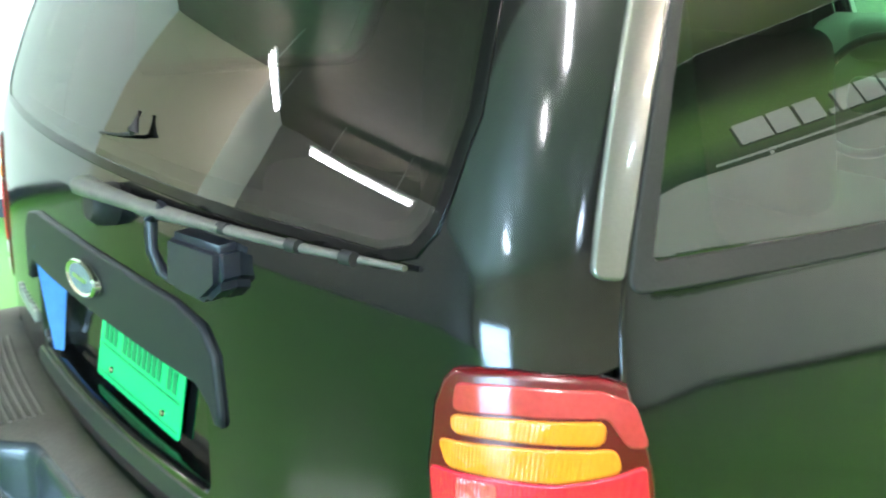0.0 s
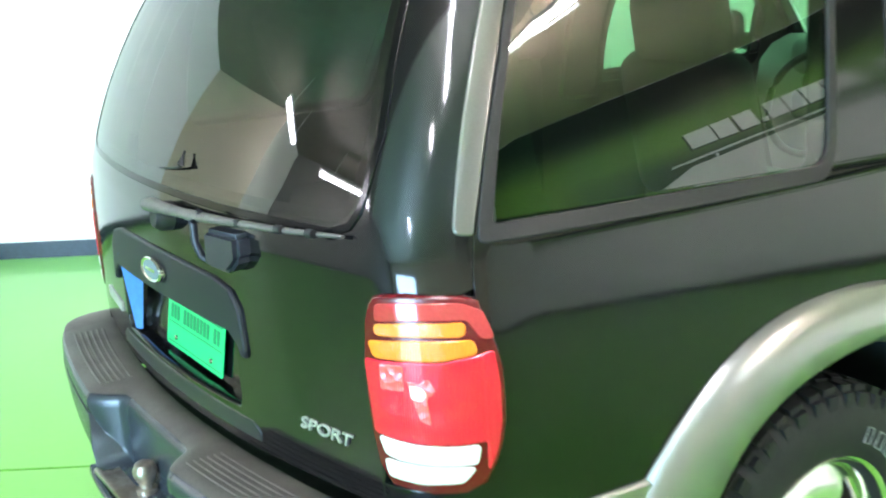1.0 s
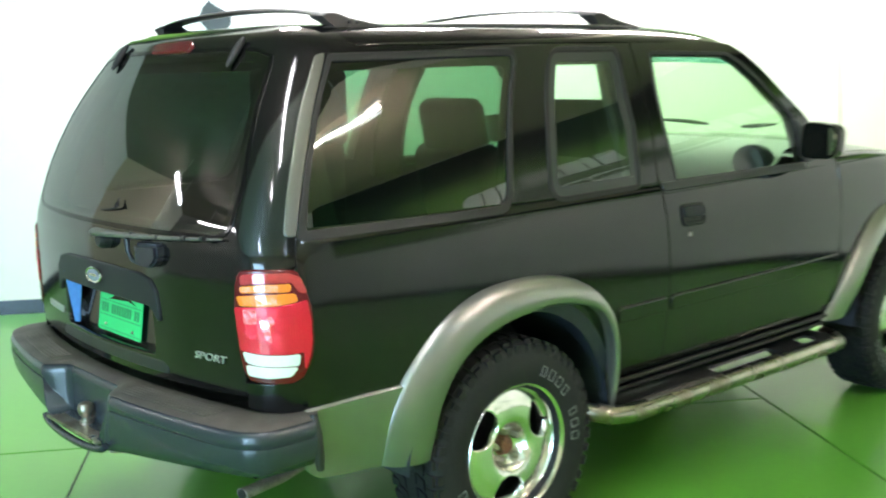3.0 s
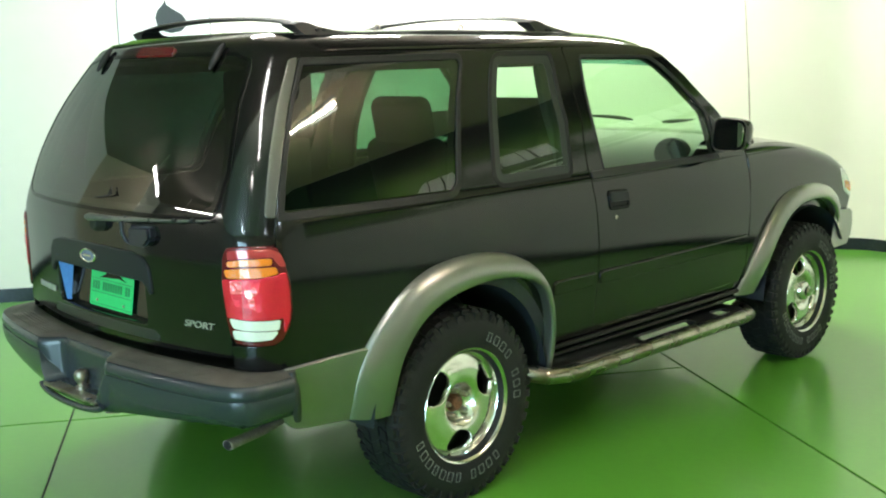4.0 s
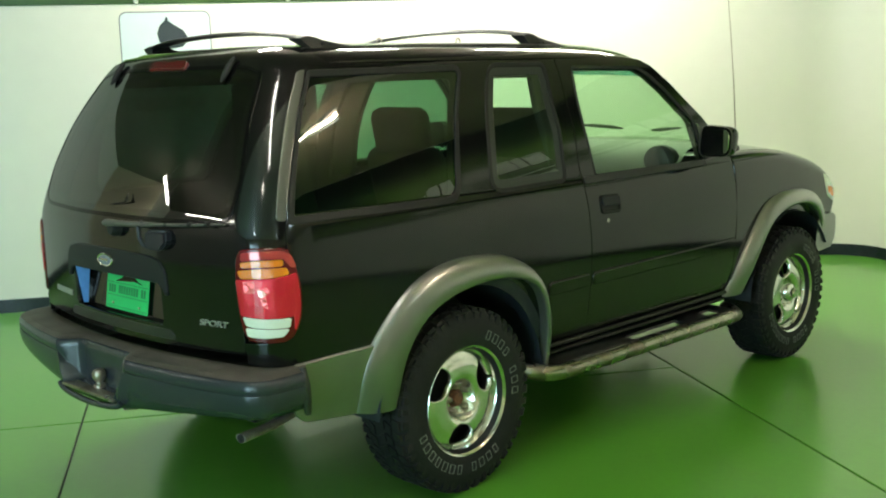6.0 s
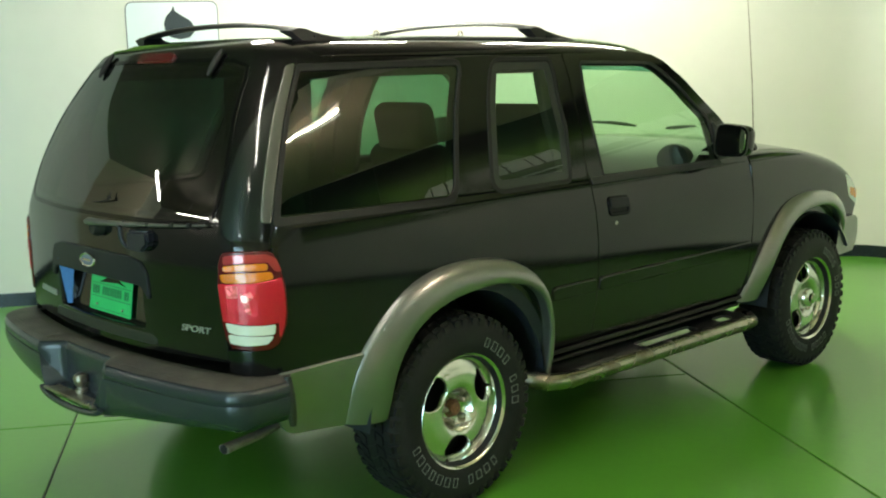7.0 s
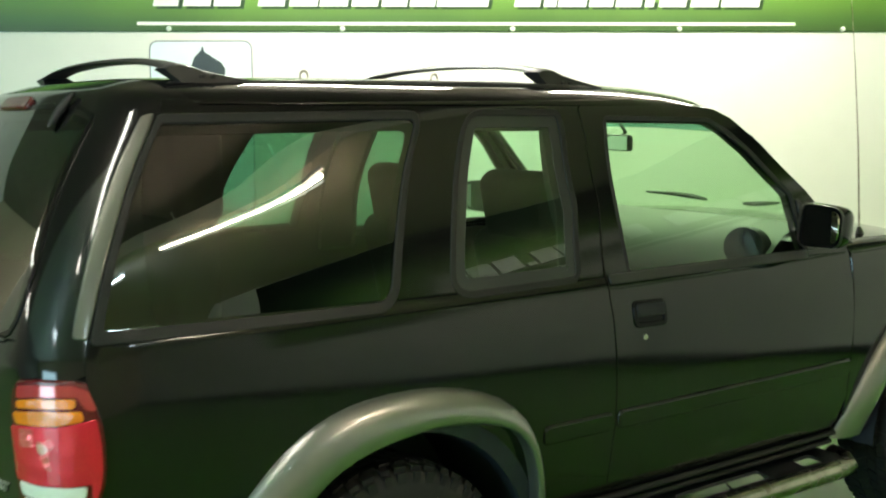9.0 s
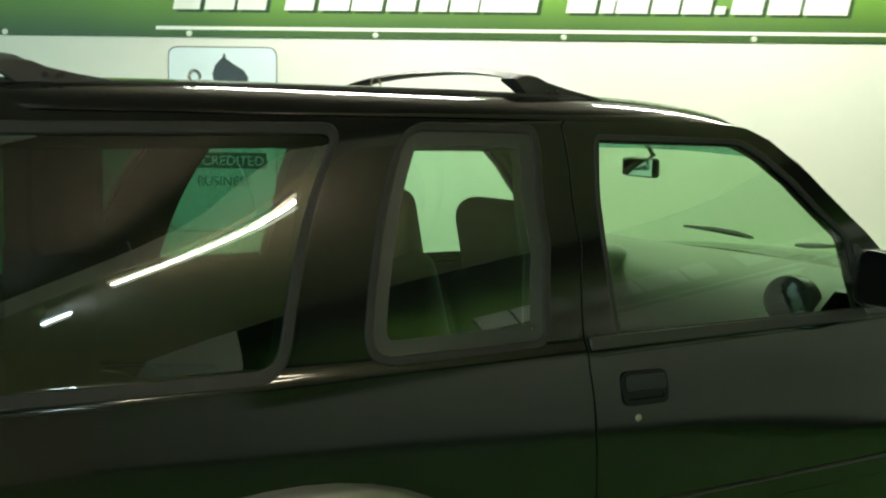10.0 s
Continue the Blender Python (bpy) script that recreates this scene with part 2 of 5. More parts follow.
def floor_material():
    m = material("green_epoxy", (0.100, 0.325, 0.034), 0.3, 0.0, 0.28, 0.03, 25, 0.0, 3, 0.085, stain=(0.112, 0.315, 0.043), stain_amount=0.6, stain_scale=0.9)
    m.node_tree.nodes["Principled BSDF"].inputs["Specular IOR Level"].default_value = 0.3
    return m


M_BANNER, M_FLOOR = banner_material(), floor_material()


def ribbed(m, scale, strength):
    """Fine upright ribs moulded into a lens."""
    n, l = m.node_tree.nodes, m.node_tree.links
    w, b, co = n.new("ShaderNodeTexWave"), n.new("ShaderNodeBump"), n.new("ShaderNodeTexCoord")
    w.inputs["Scale"].default_value = scale
    w.bands_direction = "Y"
    b.inputs["Strength"].default_value, b.inputs["Distance"].default_value = strength, 0.001
    l.new(co.outputs["Object"], w.inputs["Vector"])
    l.new(w.outputs["Fac"], b.inputs["Height"])
    l.new(b.outputs[0], n["Principled BSDF"].inputs["Normal"])


def faceted(m, scale, strength):
    """Broad pressed facets behind a lens, on top of its ribs."""
    n, l = m.node_tree.nodes, m.node_tree.links
    v, b, co = n.new("ShaderNodeTexVoronoi"), n.new("ShaderNodeBump"), n.new("ShaderNodeTexCoord")
    v.inputs["Scale"].default_value = scale
    b.inputs["Strength"].default_value, b.inputs["Distance"].default_value = strength, 0.004
    l.new(co.outputs["Object"], v.inputs["Vector"])
    l.new(v.outputs["Distance"], b.inputs["Height"])
    target = n["Principled BSDF"].inputs["Normal"]
    if target.is_linked:
        l.new(target.links[0].from_socket, b.inputs["Normal"])
    l.new(b.outputs[0], target)


for lens in (M_RED, M_AMBER, M_WHITE_LENS, M_HOT):
    ribbed(lens, 95.0, 0.35)
faceted(M_RED, 30.0, 0.35)
faceted(M_AMBER, 40.0, 0.3)
faceted(M_HOT, 60.0, 0.6)

# ---- mesh tools ----
from mathutils.geometry import delaunay_2d_cdt


def mesh(name, verts, faces, mat, smooth=True, normals=None):
    me = bpy.data.meshes.new(name)
    me.from_pydata([tuple(v) for v in verts], [], [tuple(q) for q in faces])
    for m in mat if isinstance(mat, (list, tuple)) else [mat]:
        me.materials.append(m)
    if smooth:
        me.polygons.foreach_set("use_smooth", [True] * len(me.polygons))
    me.update()
    if normals is not None:
        me.normals_split_custom_set_from_vertices([tuple(v) for v in normals])
    return me


def from_bm(name, bm, mat, smooth=False, angle=35):
    bmesh.ops.recalc_face_normals(bm, faces=bm.faces)
    me = bpy.data.meshes.new(name)
    for q in bm.faces:
        q.smooth = smooth
    if smooth:
        for e in bm.edges:
            e.smooth = len(e.link_faces) == 2 and e.calc_face_angle(0) < radians(angle)
    bm.to_mesh(me)
    bm.free()
    for m in mat if isinstance(mat, (list, tuple)) else [mat]:
        me.materials.append(m)
    return me


def part(name, me, parent, label=""):
    ob = new(name, me)
    ob.parent = parent
    return tagged(ob, label)


def box_bm(lo, hi, bevel=0.0, seg=2):
    bm = bmesh.new()
    bmesh.ops.create_cube(bm, size=1)
    for v in bm.verts:
        v.co = [l + (c + 0.5) * (h - l) for c, l, h in zip(v.co, lo, hi)]
    if bevel:
        bmesh.ops.bevel(bm, geom=bm.edges[:], offset=bevel, segments=seg, affect="EDGES", profile=0.5)
    return bm


def box(name, lo, hi, mat, parent=None, bevel=0.0, label="", m=None, seg=2):
    me = from_bm(name, box_bm(lo, hi, bevel, seg), mat, bevel > 0, 50)
    ob = new(name, me)
    if parent:
        ob.parent = parent
    if m is not None:
        ob.matrix_basis = m
    return tagged(ob, label)


def tube_mesh(name, path, radius, mat, seg=12, flat=1.0, caps=True):
    """A round bar along a path of points; radius may be a list; flat squeezes it upwards."""
    pts = [Vector(p) for p in path]
    rad = radius if isinstance(radius, (list, tuple)) else [radius] * len(pts)
    verts, faces = [], []
    for i, p in enumerate(pts):
        d = (pts[min(i + 1, len(pts) - 1)] - pts[max(i - 1, 0)]).normalized()
        ref = Vector((0, 0, 1)) if abs(d.z) < 0.9 else Vector((1, 0, 0))
        a = d.cross(ref).normalized()
        b = a.cross(d).normalized()
        for k in range(seg):
            t = 2 * math.pi * k / seg
            verts.append(p + rad[i] * (math.cos(t) * a + math.sin(t) * flat * b))
    for i in range(len(pts) - 1):
        for k in range(seg):
            faces.append((i * seg + k, i * seg + (k + 1) % seg, (i + 1) * seg + (k + 1) % seg, (i + 1) * seg + k))
    if caps:
        faces.append(tuple(range(seg))[::-1])
        faces.append(tuple((len(pts) - 1) * seg + k for k in range(seg)))
    me = mesh(name, verts, faces, mat)
    if caps:
        bm = bmesh.new()
        bm.from_mesh(me)
        bmesh.ops.recalc_face_normals(bm, faces=bm.faces)
        for e in bm.edges:
            e.smooth = len(e.link_faces) == 2 and e.calc_face_angle(0) < radians(50)
        bm.to_mesh(me)
        bm.free()
    return me


def spin(name, profile, mat, axis_y=True, seg=48, smooth_angle=35):
    """A turned body about the y axis from (radius, y) pairs."""
    verts, faces = [], []
    n = len(profile)
    for k in range(seg):
        t = 2 * math.pi * k / seg
        for r, y in profile:
            verts.append((r * math.cos(t), y, r * math.sin(t)))
    for k in range(seg):
        for i in range(n - 1):
            faces.append((k * n + i, k * n + i + 1, ((k + 1) % seg) * n + i + 1, ((k + 1) % seg) * n + i))
    bm = bmesh.new()
    me = mesh(name, verts, faces, mat)
    bm.from_mesh(me)
    bmesh.ops.remove_doubles(bm, verts=bm.verts, dist=1e-5)
    bmesh.ops.recalc_face_normals(bm, faces=bm.faces)
    for e in bm.edges:
        e.smooth = len(e.link_faces) == 2 and e.calc_face_angle(0) < radians(smooth_angle)
    bm.to_mesh(me)
    bm.free()
    return me


def loft(name, rows, mat, close=False, caps=False, angle=40, thick=0.0):
    """A skin over rows of points; sharp where it bends more than angle."""
    n, verts, faces = len(rows[0]), [p for r in rows for p in r], []
    for i in range(len(rows) - 1):
        for k in range(n if close else n - 1):
            faces.append((i * n + k, i * n + (k + 1) % n, (i + 1) * n + (k + 1) % n, (i + 1) * n + k))
    if caps:
        faces += [tuple(range(n))[::-1], tuple((len(rows) - 1) * n + k for k in range(n))]
    me = mesh(name, verts, faces, mat)
    bm = bmesh.new()
    bm.from_mesh(me)
    bmesh.ops.remove_doubles(bm, verts=bm.verts, dist=1e-6)
    if thick:
        bmesh.ops.solidify(bm, geom=bm.faces[:], thickness=thick)
    bmesh.ops.recalc_face_normals(bm, faces=bm.faces)
    for q in bm.faces:
        q.smooth = True
    for e in bm.edges:
        e.smooth = len(e.link_faces) == 2 and e.calc_face_angle(0) < radians(angle)
    bm.to_mesh(me)
    bm.free()
    return me


def rounded(points, r, n=5):
    """A closed outline with its corners rounded; r: a radius or one for each corner."""
    out, k = [], len(points)
    for i in range(k):
        p, a, b = Vector(points[i]), Vector(points[i - 1]), Vector(points[(i + 1) % k])
        rr = r[i] if isinstance(r, (list, tuple)) else r
        u, v = (a - p), (b - p)
        cut = min(rr, 0.45 * u.length, 0.45 * v.length)
        if cut < 1e-4:
            out.append(tuple(p))
            continue
        s, e = p + u.normalized() * cut, p + v.normalized() * cut
        for j in range(n + 1):
            t = j / n
            out.append(tuple((1 - t) ** 2 * s + 2 * t * (1 - t) * p + t * t * e))
    return out


def dense(loop, step):
    """The same closed outline with points no further apart than step."""
    out = []
    for i, p in enumerate(loop):
        q = loop[(i + 1) % len(loop)]
        k = max(1, math.ceil(math.hypot(q[0] - p[0], q[1] - p[1]) / step))
        out += [(p[0] + (q[0] - p[0]) * j / k, p[1] + (q[1] - p[1]) * j / k) for j in range(k)]
    return out


def inside(pts, loop):
    x, y = pts[:, 0], pts[:, 1]
    hit = np.zeros(len(pts), bool)
    a = np.array(loop)
    b = np.roll(a, -1, 0)
    for (x0, y0), (x1, y1) in zip(a, b):
        if y0 == y1:
            continue
        hit ^= ((y0 > y) != (y1 > y)) & (x < (x1 - x0) * (y - y0) / (y1 - y0) + x0)
    return hit


def grow(loop, d):
    """The outline moved outwards by d (inwards: minus)."""
    a = np.array(loop)
    area2 = np.sum(a[:, 0] * np.roll(a[:, 1], -1) - np.roll(a[:, 0], -1) * a[:, 1])
    e = np.roll(a, -1, 0) - a
    nrm = np.stack([e[:, 1], -e[:, 0]], 1) / (np.linalg.norm(e, axis=1, keepdims=True) + 1e-12)
    v = nrm + np.roll(nrm, 1, 0)
    v /= np.maximum(np.linalg.norm(v, axis=1, keepdims=True), 0.3)
    return [tuple(p) for p in a + v * d * (1 if area2 > 0 else -1)]


def skin(name, outer, holes, P, mat, off=0.0, depth=0.018, step=0.035, lip=0.0025, back=False):
    """A curved sheet: an outline with holes in the flat (s, z) chart, laid on the surface P(s, z, off), with a rounded edge turned in by depth."""
    loops = [dense(outer, step)] + [dense(h, step) for h in holes]
    pts, edges = [], []
    for lp in loops:
        k = len(pts)
        pts += lp
        edges += [(k + i, k + (i + 1) % len(lp)) for i in range(len(lp))]
    lo, hi = np.min(loops[0], 0), np.max(loops[0], 0)
    gx, gz = np.meshgrid(np.arange(lo[0] + step / 2, hi[0], step), np.arange(lo[1] + step / 2, hi[1], step))
    g = np.stack([gx.ravel(), gz.ravel()], 1)
    rim = np.array(pts)
    if len(g):
        ok = inside(g, loops[0])
        for lp in loops[1:]:
            ok &= ~inside(g, lp)
        g = g[ok]
        if len(g):
            near = np.array([np.min(np.hypot(*(rim - q).T)) for q in g])
            g = g[near > step * 0.45]
    allp = [Vector(p) for p in pts] + [Vector(q) for q in g]
    v2, _, f2, _, _, _ = delaunay_2d_cdt(allp, edges, [], 1, 1e-6)
    v2 = np.array([tuple(v) for v in v2])
    cen = np.array([v2[list(q)].mean(0) for q in f2])
    keep = inside(cen, loops[0])
    for lp in loops[1:]:
        keep &= ~inside(cen, lp)
    faces = [list(q) for q, k in zip(f2, keep) if k]
    verts = [P(s, z, off) for s, z in v2]
    h = 2e-3
    norms = []
    for s, z in v2:
        a = Vector(P(s + h, z, off)) - Vector(P(s - h, z, off))
        b = Vector(P(s, z + h, off)) - Vector(P(s, z - h, off))
        norms.append(a.cross(b).normalized())
    flip = -1 if P.mirror else 1
    norms = [q * flip for q in norms]
    faces = [q if flip > 0 else q[::-1] for q in faces]
    # turned-in edge
    used = {}
    for q in faces:
        for a, b in zip(q, q[1:] + q[:1]):
            used[(a, b)] = True
    rimed = [(a, b) for (a, b) in used if (b, a) not in used]
    out_v = {}
    for a, b in rimed:
        e = v2[b] - v2[a]
        nn = np.array([e[1], -e[0]]) * flip / (np.linalg.norm(e) + 1e-12)
        for k in (a, b):
            out_v.setdefault(k, []).append(nn)
    ring1, ring2 = {}, {}
    for k, ns in out_v.items():
        d = np.mean(ns, 0)
        d = d / max(np.linalg.norm(d), 0.4)
        s, z = v2[k] + d * lip
        ring1[k] = len(verts)
        verts.append(P(s, z, off - lip))
        o3 = (Vector(P(s + d[0] * 0.01, z + d[1] * 0.01, off)) - Vector(P(s, z, off))).normalized()
        norms.append((norms[k] * 0.45 + o3 * 0.9).normalized())
        ring2[k] = len(verts)
        verts.append(P(s, z, off - depth))
        norms.append(o3)
    for a, b in rimed:
        faces.append([b, a, ring1[a], ring1[b]])
        faces.append([ring1[b], ring1[a], ring2[a], ring2[b]])
    return mesh(name, verts, faces, mat, True, norms)

# ---- the room ----
def room_mesh(name, me, label, category, kind="structure"):
    ob = new(name, me)
    ob.matrix_world = ROOM
    return tagged(ob, label, category, kind=kind)


def room_box(name, lo, hi, mat, label="", category="", kind="structure", bevel=0.0):
    ob = box(name, lo, hi, mat, bevel=bevel)
    ob.matrix_world = ROOM
    return tagged(ob, label, category, kind=kind)


# floor slabs with sunken joints, under one coat of green epoxy
JX = [BACK, 0.66, FAR + 0.2]
JY = [RIGHT - 0.2, -1.965, 1.10, 4.17, 7.24, LEFT + 0.2]
floor = tagged(new("floor"), "glossy green epoxy floor with dark saw-cut joints", "floor", kind="structure")
floor.matrix_world = ROOM
G = 0.0045
for i in range(2):
    for j in range(5):
        if j == 0 and i:
            continue
        bm = box_bm((JX[i] + (G if i else 0), JY[j] + (G if j else 0), -0.12), (JX[2] if j == 0 else JX[i + 1] - (G if i < 1 else 0), JY[j + 1] - (G if j < 4 else 0), 0.0), 0.003, 1)
        part("floor_slab", from_bm("floor_slab", bm, M_FLOOR), floor)
part("floor_joint", from_bm("floor_joint", box_bm((BACK, RIGHT - 0.2, -0.2), (FAR + 0.2, LEFT + 0.2, -0.006)), M_SEAM), floor, "dark joint filler")

# banner wall and right wall are one sheet that rounds the corner
CR = 0.42


def wall_line(inset=0.0, top=None):
    pts = [(FAR - inset, LEFT), (FAR - inset, 2.0), (FAR - inset, 0.0), (FAR - inset, -2.0)]
    cx, cy = FAR - CR, RIGHT + CR
    for k in range(13):
        a = radians(90 * k / 12)
        pts.append((cx + (CR - inset) * math.cos(a), cy - (CR - inset) * math.sin(a)))
    return pts + [(0.5, RIGHT + inset), (-2.0, RIGHT + inset), (BACK, RIGHT + inset)]


def wall_sheet(name, z0, z1, inset, thick, mat, a=0, b=None):
    inner, outer = wall_line(inset)[a:b], wall_line(inset - thick)[a:b]
    rows = [[(x, y, z0) for x, y in inner], [(x, y, z1) for x, y in inner], [(x, y, z1) for x, y in outer], [(x, y, z0) for x, y in outer]]
    return loft(name, rows, mat, angle=30)


room_mesh("wall_1", wall_sheet("wall_1", -0.05, CEIL + 0.1, 0.0, 0.15, M_WALL), "white painted showroom wall with a rounded corner", "wall")
room_mesh("baseboard", wall_sheet("baseboard", 0.0, 0.095, 0.012, 0.016, M_BASE), "black rubber skirting along the wall", "skirting")
bm = bmesh.new()
for lo, hi in (((BACK - 0.15, RIGHT - 0.15, -0.05), (BACK, 3.6, CEIL + 0.1)), ((BACK - 0.15, 6.9, -0.05), (BACK, LEFT + 0.15, CEIL + 0.1)), ((BACK - 0.15, 3.6, 2.3), (BACK, 6.9, CEIL + 0.1))):
    b2 = box_bm(lo, hi)
    me2 = bpy.data.meshes.new("tmp")
    b2.to_mesh(me2)
    b2.free()
    bm.from_mesh(me2)
    bpy.data.meshes.remove(me2)
room_mesh("wall_2", from_bm("wall_2", bm, M_BEIGE), "beige rear wall with a glazed opening", "wall")
# left wall with a boxed-out corner
room_box("wall_3", (BACK, LEFT, -0.05), (FAR + 0.15, LEFT + 0.15, CEIL + 0.1), M_TAUPE, "taupe painted wall of the far bay", "wall")
room_box("partition", (1.35, 6.4, -0.05), (FAR - 0.003, LEFT - 0.003, CEIL + 0.1), M_BEIGE, "beige boxed-out partition beside the far bay", "wall")
room_box("ceiling", (BACK, RIGHT, CEIL), (FAR, LEFT, CEIL + 0.1), M_CEIL, "dark painted ceiling", "ceiling")
# pale panel added out of view, stands in for daylight on the ceiling
room_box("soffit", (BACK, -0.95, CEIL - 0.06), (-1.9, LEFT, CEIL - 0.004), M_WALL, "unseen white panel added to brighten reflections of the rear ceiling", "soffit")
room_box("soffit", (BACK, RIGHT, SOFFIT), (FAR, -2.42, CEIL), M_BEIGE, "beige dropped soffit along the wall", "soffit")
ground = tagged(box("ground", (-60, -40, -0.2), (BACK - 0.2, 60, -0.1), material("outdoor_concrete", (0.30, 0.30, 0.29), 0.8, grain=0.1, scale=5)), "pale concrete yard outside the opening", "ground", kind="structure")
ground.matrix_world = ROOM

# banners: green print, white lettering drawn as slanted blocks, a rule, and fixing buttons
BZ, BTOP = 2.148, 3.24
BLOCKS = [(0.0, 0.145, 1), (0.16, 0.16, 1), (0.325, 0.155, 1), (0.565, 0.155, 1), (0.735, 0.165, 1), (0.9, 0.165, 1), (1.075, 0.155, 1), (1.24, 0.15, 1),
           (1.395, 0.15, 1), (1.545, 0.155, 1), (1.69, 0.15, 1), (1.975, 0.155, 1), (2.14, 0.075, 1), (2.22, 0.17, 1), (2.395, 0.145, 1), (2.545, 0.155, 1),
           (2.71, 0.055, 0.24), (2.79, 0.165, 1), (2.97, 0.17, 1), (3.145, 0.235, 1)]


def sign_block(x, w, h, tall):
    """Slanted block of a sign."""
    sl = 0.19
    full = [(0, 0), (w, 0), (w, h * tall), (0, h * tall)]
    return [(x + px + py * sl, py) for px, py in full]


def banner(m, length, text_at, label, along):
    ob = tagged(new("banner"), label, "banner", group="wall banners")
    ob.matrix_world = m
    part("cloth", from_bm("cloth", box_bm((0, -0.006, 0), (length, 0.0, BTOP - BZ), 0.002, 1), M_BANNER), ob)
    part("rule", from_bm("rule", box_bm((text_at - 0.1, -0.009, 0.040), (text_at + 4.05, -0.0062, 0.060)), M_BANNER_INK), ob, "thin white printed line")
    for x, w, tall in BLOCKS:
        x, w = text_at + x * 1.132, w * 1.132
        for dx, dz, y, mat, nm in ((0.022, -0.016, -0.0085, M_SHADOW_INK, "block_shadow"), (0.0, 0.0, -0.0115, M_BANNER_INK, "block")):
            pts = sign_block(x + dx, w * 0.93, 0.185, tall)
            b = bmesh.new()
            vs = [b.verts.new((px, y, 0.155 + dz + pz)) for px, pz in pts]
            q = b.faces.new(vs)
            r = bmesh.ops.extrude_face_region(b, geom=[q])
            for v in r["geom"]:
                if isinstance(v, bmesh.types.BMVert):
                    v.co.y += 0.0025
            part(nm, from_bm(nm, b, mat), ob)
    n = int(length / 1.068) + 1
    for k in range(n + 1):
        c = along + 1.068 * k
        if 0.05 < c < length - 0.05:
            me = spin("button", [(0.0, -0.018), (0.012, -0.016), (0.017, -0.006), (0.017, 0.0)], M_BANNER_INK, seg=12)
            b = part("button", me, ob)
            b.location = (c, -0.004, 0.018)
    return ob


# on the far wall: along the wall from its left end; on the right wall likewise
banner(ROOM @ Matrix.Translation((FAR - 0.004, 2.05, BZ)) @ pose(0, 0, 0, 0, 0, -90), 5.9, 2.05 - 0.916, "green printed banner with slanted white lettering blocks", 2.05 - 2.96)
banner(ROOM @ Matrix.Translation((2.6, RIGHT + 0.004, BZ)) @ pose(0, 0, 0, 0, 0, 180), 7.05, 1.05, "green printed banner with slanted white lettering blocks on the side wall", 0.4)

# framed notice on the far wall
SIGN = ROOM @ Matrix.Translation((FAR - 0.003, 0.95, 1.03)) @ pose(0, 0, 0, 0, 0, -90)
sign = tagged(new("wall_sign"), "white notice board with a slate flame emblem on the wall", "sign")
sign.matrix_world = SIGN


def flat_shape(name, loop, y, t, mat):
    b = bmesh.new()
    q = b.faces.new([b.verts.new((px, y, pz)) for px, pz in loop])
    r = bmesh.ops.extrude_face_region(b, geom=[q])
    for v in r["geom"]:
        if isinstance(v, bmesh.types.BMVert):
            v.co.y += t
    return from_bm(name, b, mat)


SH = 1.065
part("board", flat_shape("board", rounded([(-0.03, -0.03), (0.66, -0.03), (0.66, SH + 0.03), (-0.03, SH + 0.03)], 0.02), -0.004, 0.004, M_WALL), sign)
part("border", flat_shape("border", rounded([(0, 0), (0.632, 0), (0.632, SH), (0, SH)], 0.06), -0.0065, 0.003, M_LINE), sign, "thin grey border line")
part("face", flat_shape("face", rounded([(0.007, 0.007), (0.625, 0.007), (0.625, SH - 0.007), (0.007, SH - 0.007)], 0.054), -0.009, 0.003, M_SIGN), sign)
flame = [(0.325, SH - 0.035), (0.318, SH - 0.06), (0.275, SH - 0.105), (0.258, SH - 0.155), (0.268, SH - 0.205), (0.30, SH - 0.245), (0.36, SH - 0.262), (0.43, SH - 0.25), (0.462, SH - 0.215),
         (0.465, SH - 0.175), (0.44, SH - 0.135), (0.38, SH - 0.098), (0.335, SH - 0.066), (0.333, SH - 0.045)]
part("flame_emblem", flat_shape("flame_emblem", flame, -0.0115, 0.003, M_SIGN_INK), sign, "slate flame shape")
for k, (bx, bw) in enumerate(((0.10, 0.13), (0.25, 0.13), (0.40, 0.13))):
    part("emblem_block", flat_shape("emblem_block", rounded([(bx, 0.50), (bx + bw, 0.50), (bx + bw, 0.65), (bx, 0.65)], 0.03), -0.0115, 0.003, M_SIGN_INK), sign)
    part("block_gap", flat_shape("block_gap", rounded([(bx + 0.035, 0.525), (bx + 0.09, 0.525), (bx + 0.09, 0.565), (bx + 0.035, 0.565)], 0.012), -0.0135, 0.003, M_SIGN), sign)
    part("block_gap", flat_shape("block_gap", rounded([(bx + 0.035, 0.59), (bx + 0.085, 0.59), (bx + 0.085, 0.625), (bx + 0.035, 0.625)], 0.012), -0.0135, 0.003, M_SIGN), sign)
part("caption_strip", flat_shape("caption_strip", rounded([(0.07, 0.37), (0.57, 0.37), (0.57, 0.46), (0.07, 0.46)], 0.008), -0.0115, 0.003, M_SIGN_INK), sign)


def words(name, text, size, mat, m, parent=None, depth=0.001, shear=0.0, wide=1.0, label="", bold=0.0):
    c = bpy.data.curves.new(name, "FONT")
    c.body, c.size, c.extrude, c.align_x, c.shear, c.offset = text, size, depth, "CENTER", shear, bold
    tmp = new("tmp", c)
    dg = bpy.context.evaluated_depsgraph_get()
    me = bpy.data.meshes.new_from_object(tmp.evaluated_get(dg))
    bpy.data.objects.remove(tmp)
    me.transform(Matrix.Diagonal((wide, 1, 1, 1)))
    me.materials.clear()
    me.materials.append(mat)
    ob = new(name, me)
    if parent:
        ob.parent = parent
    ob.matrix_basis = m
    return tagged(ob, label)


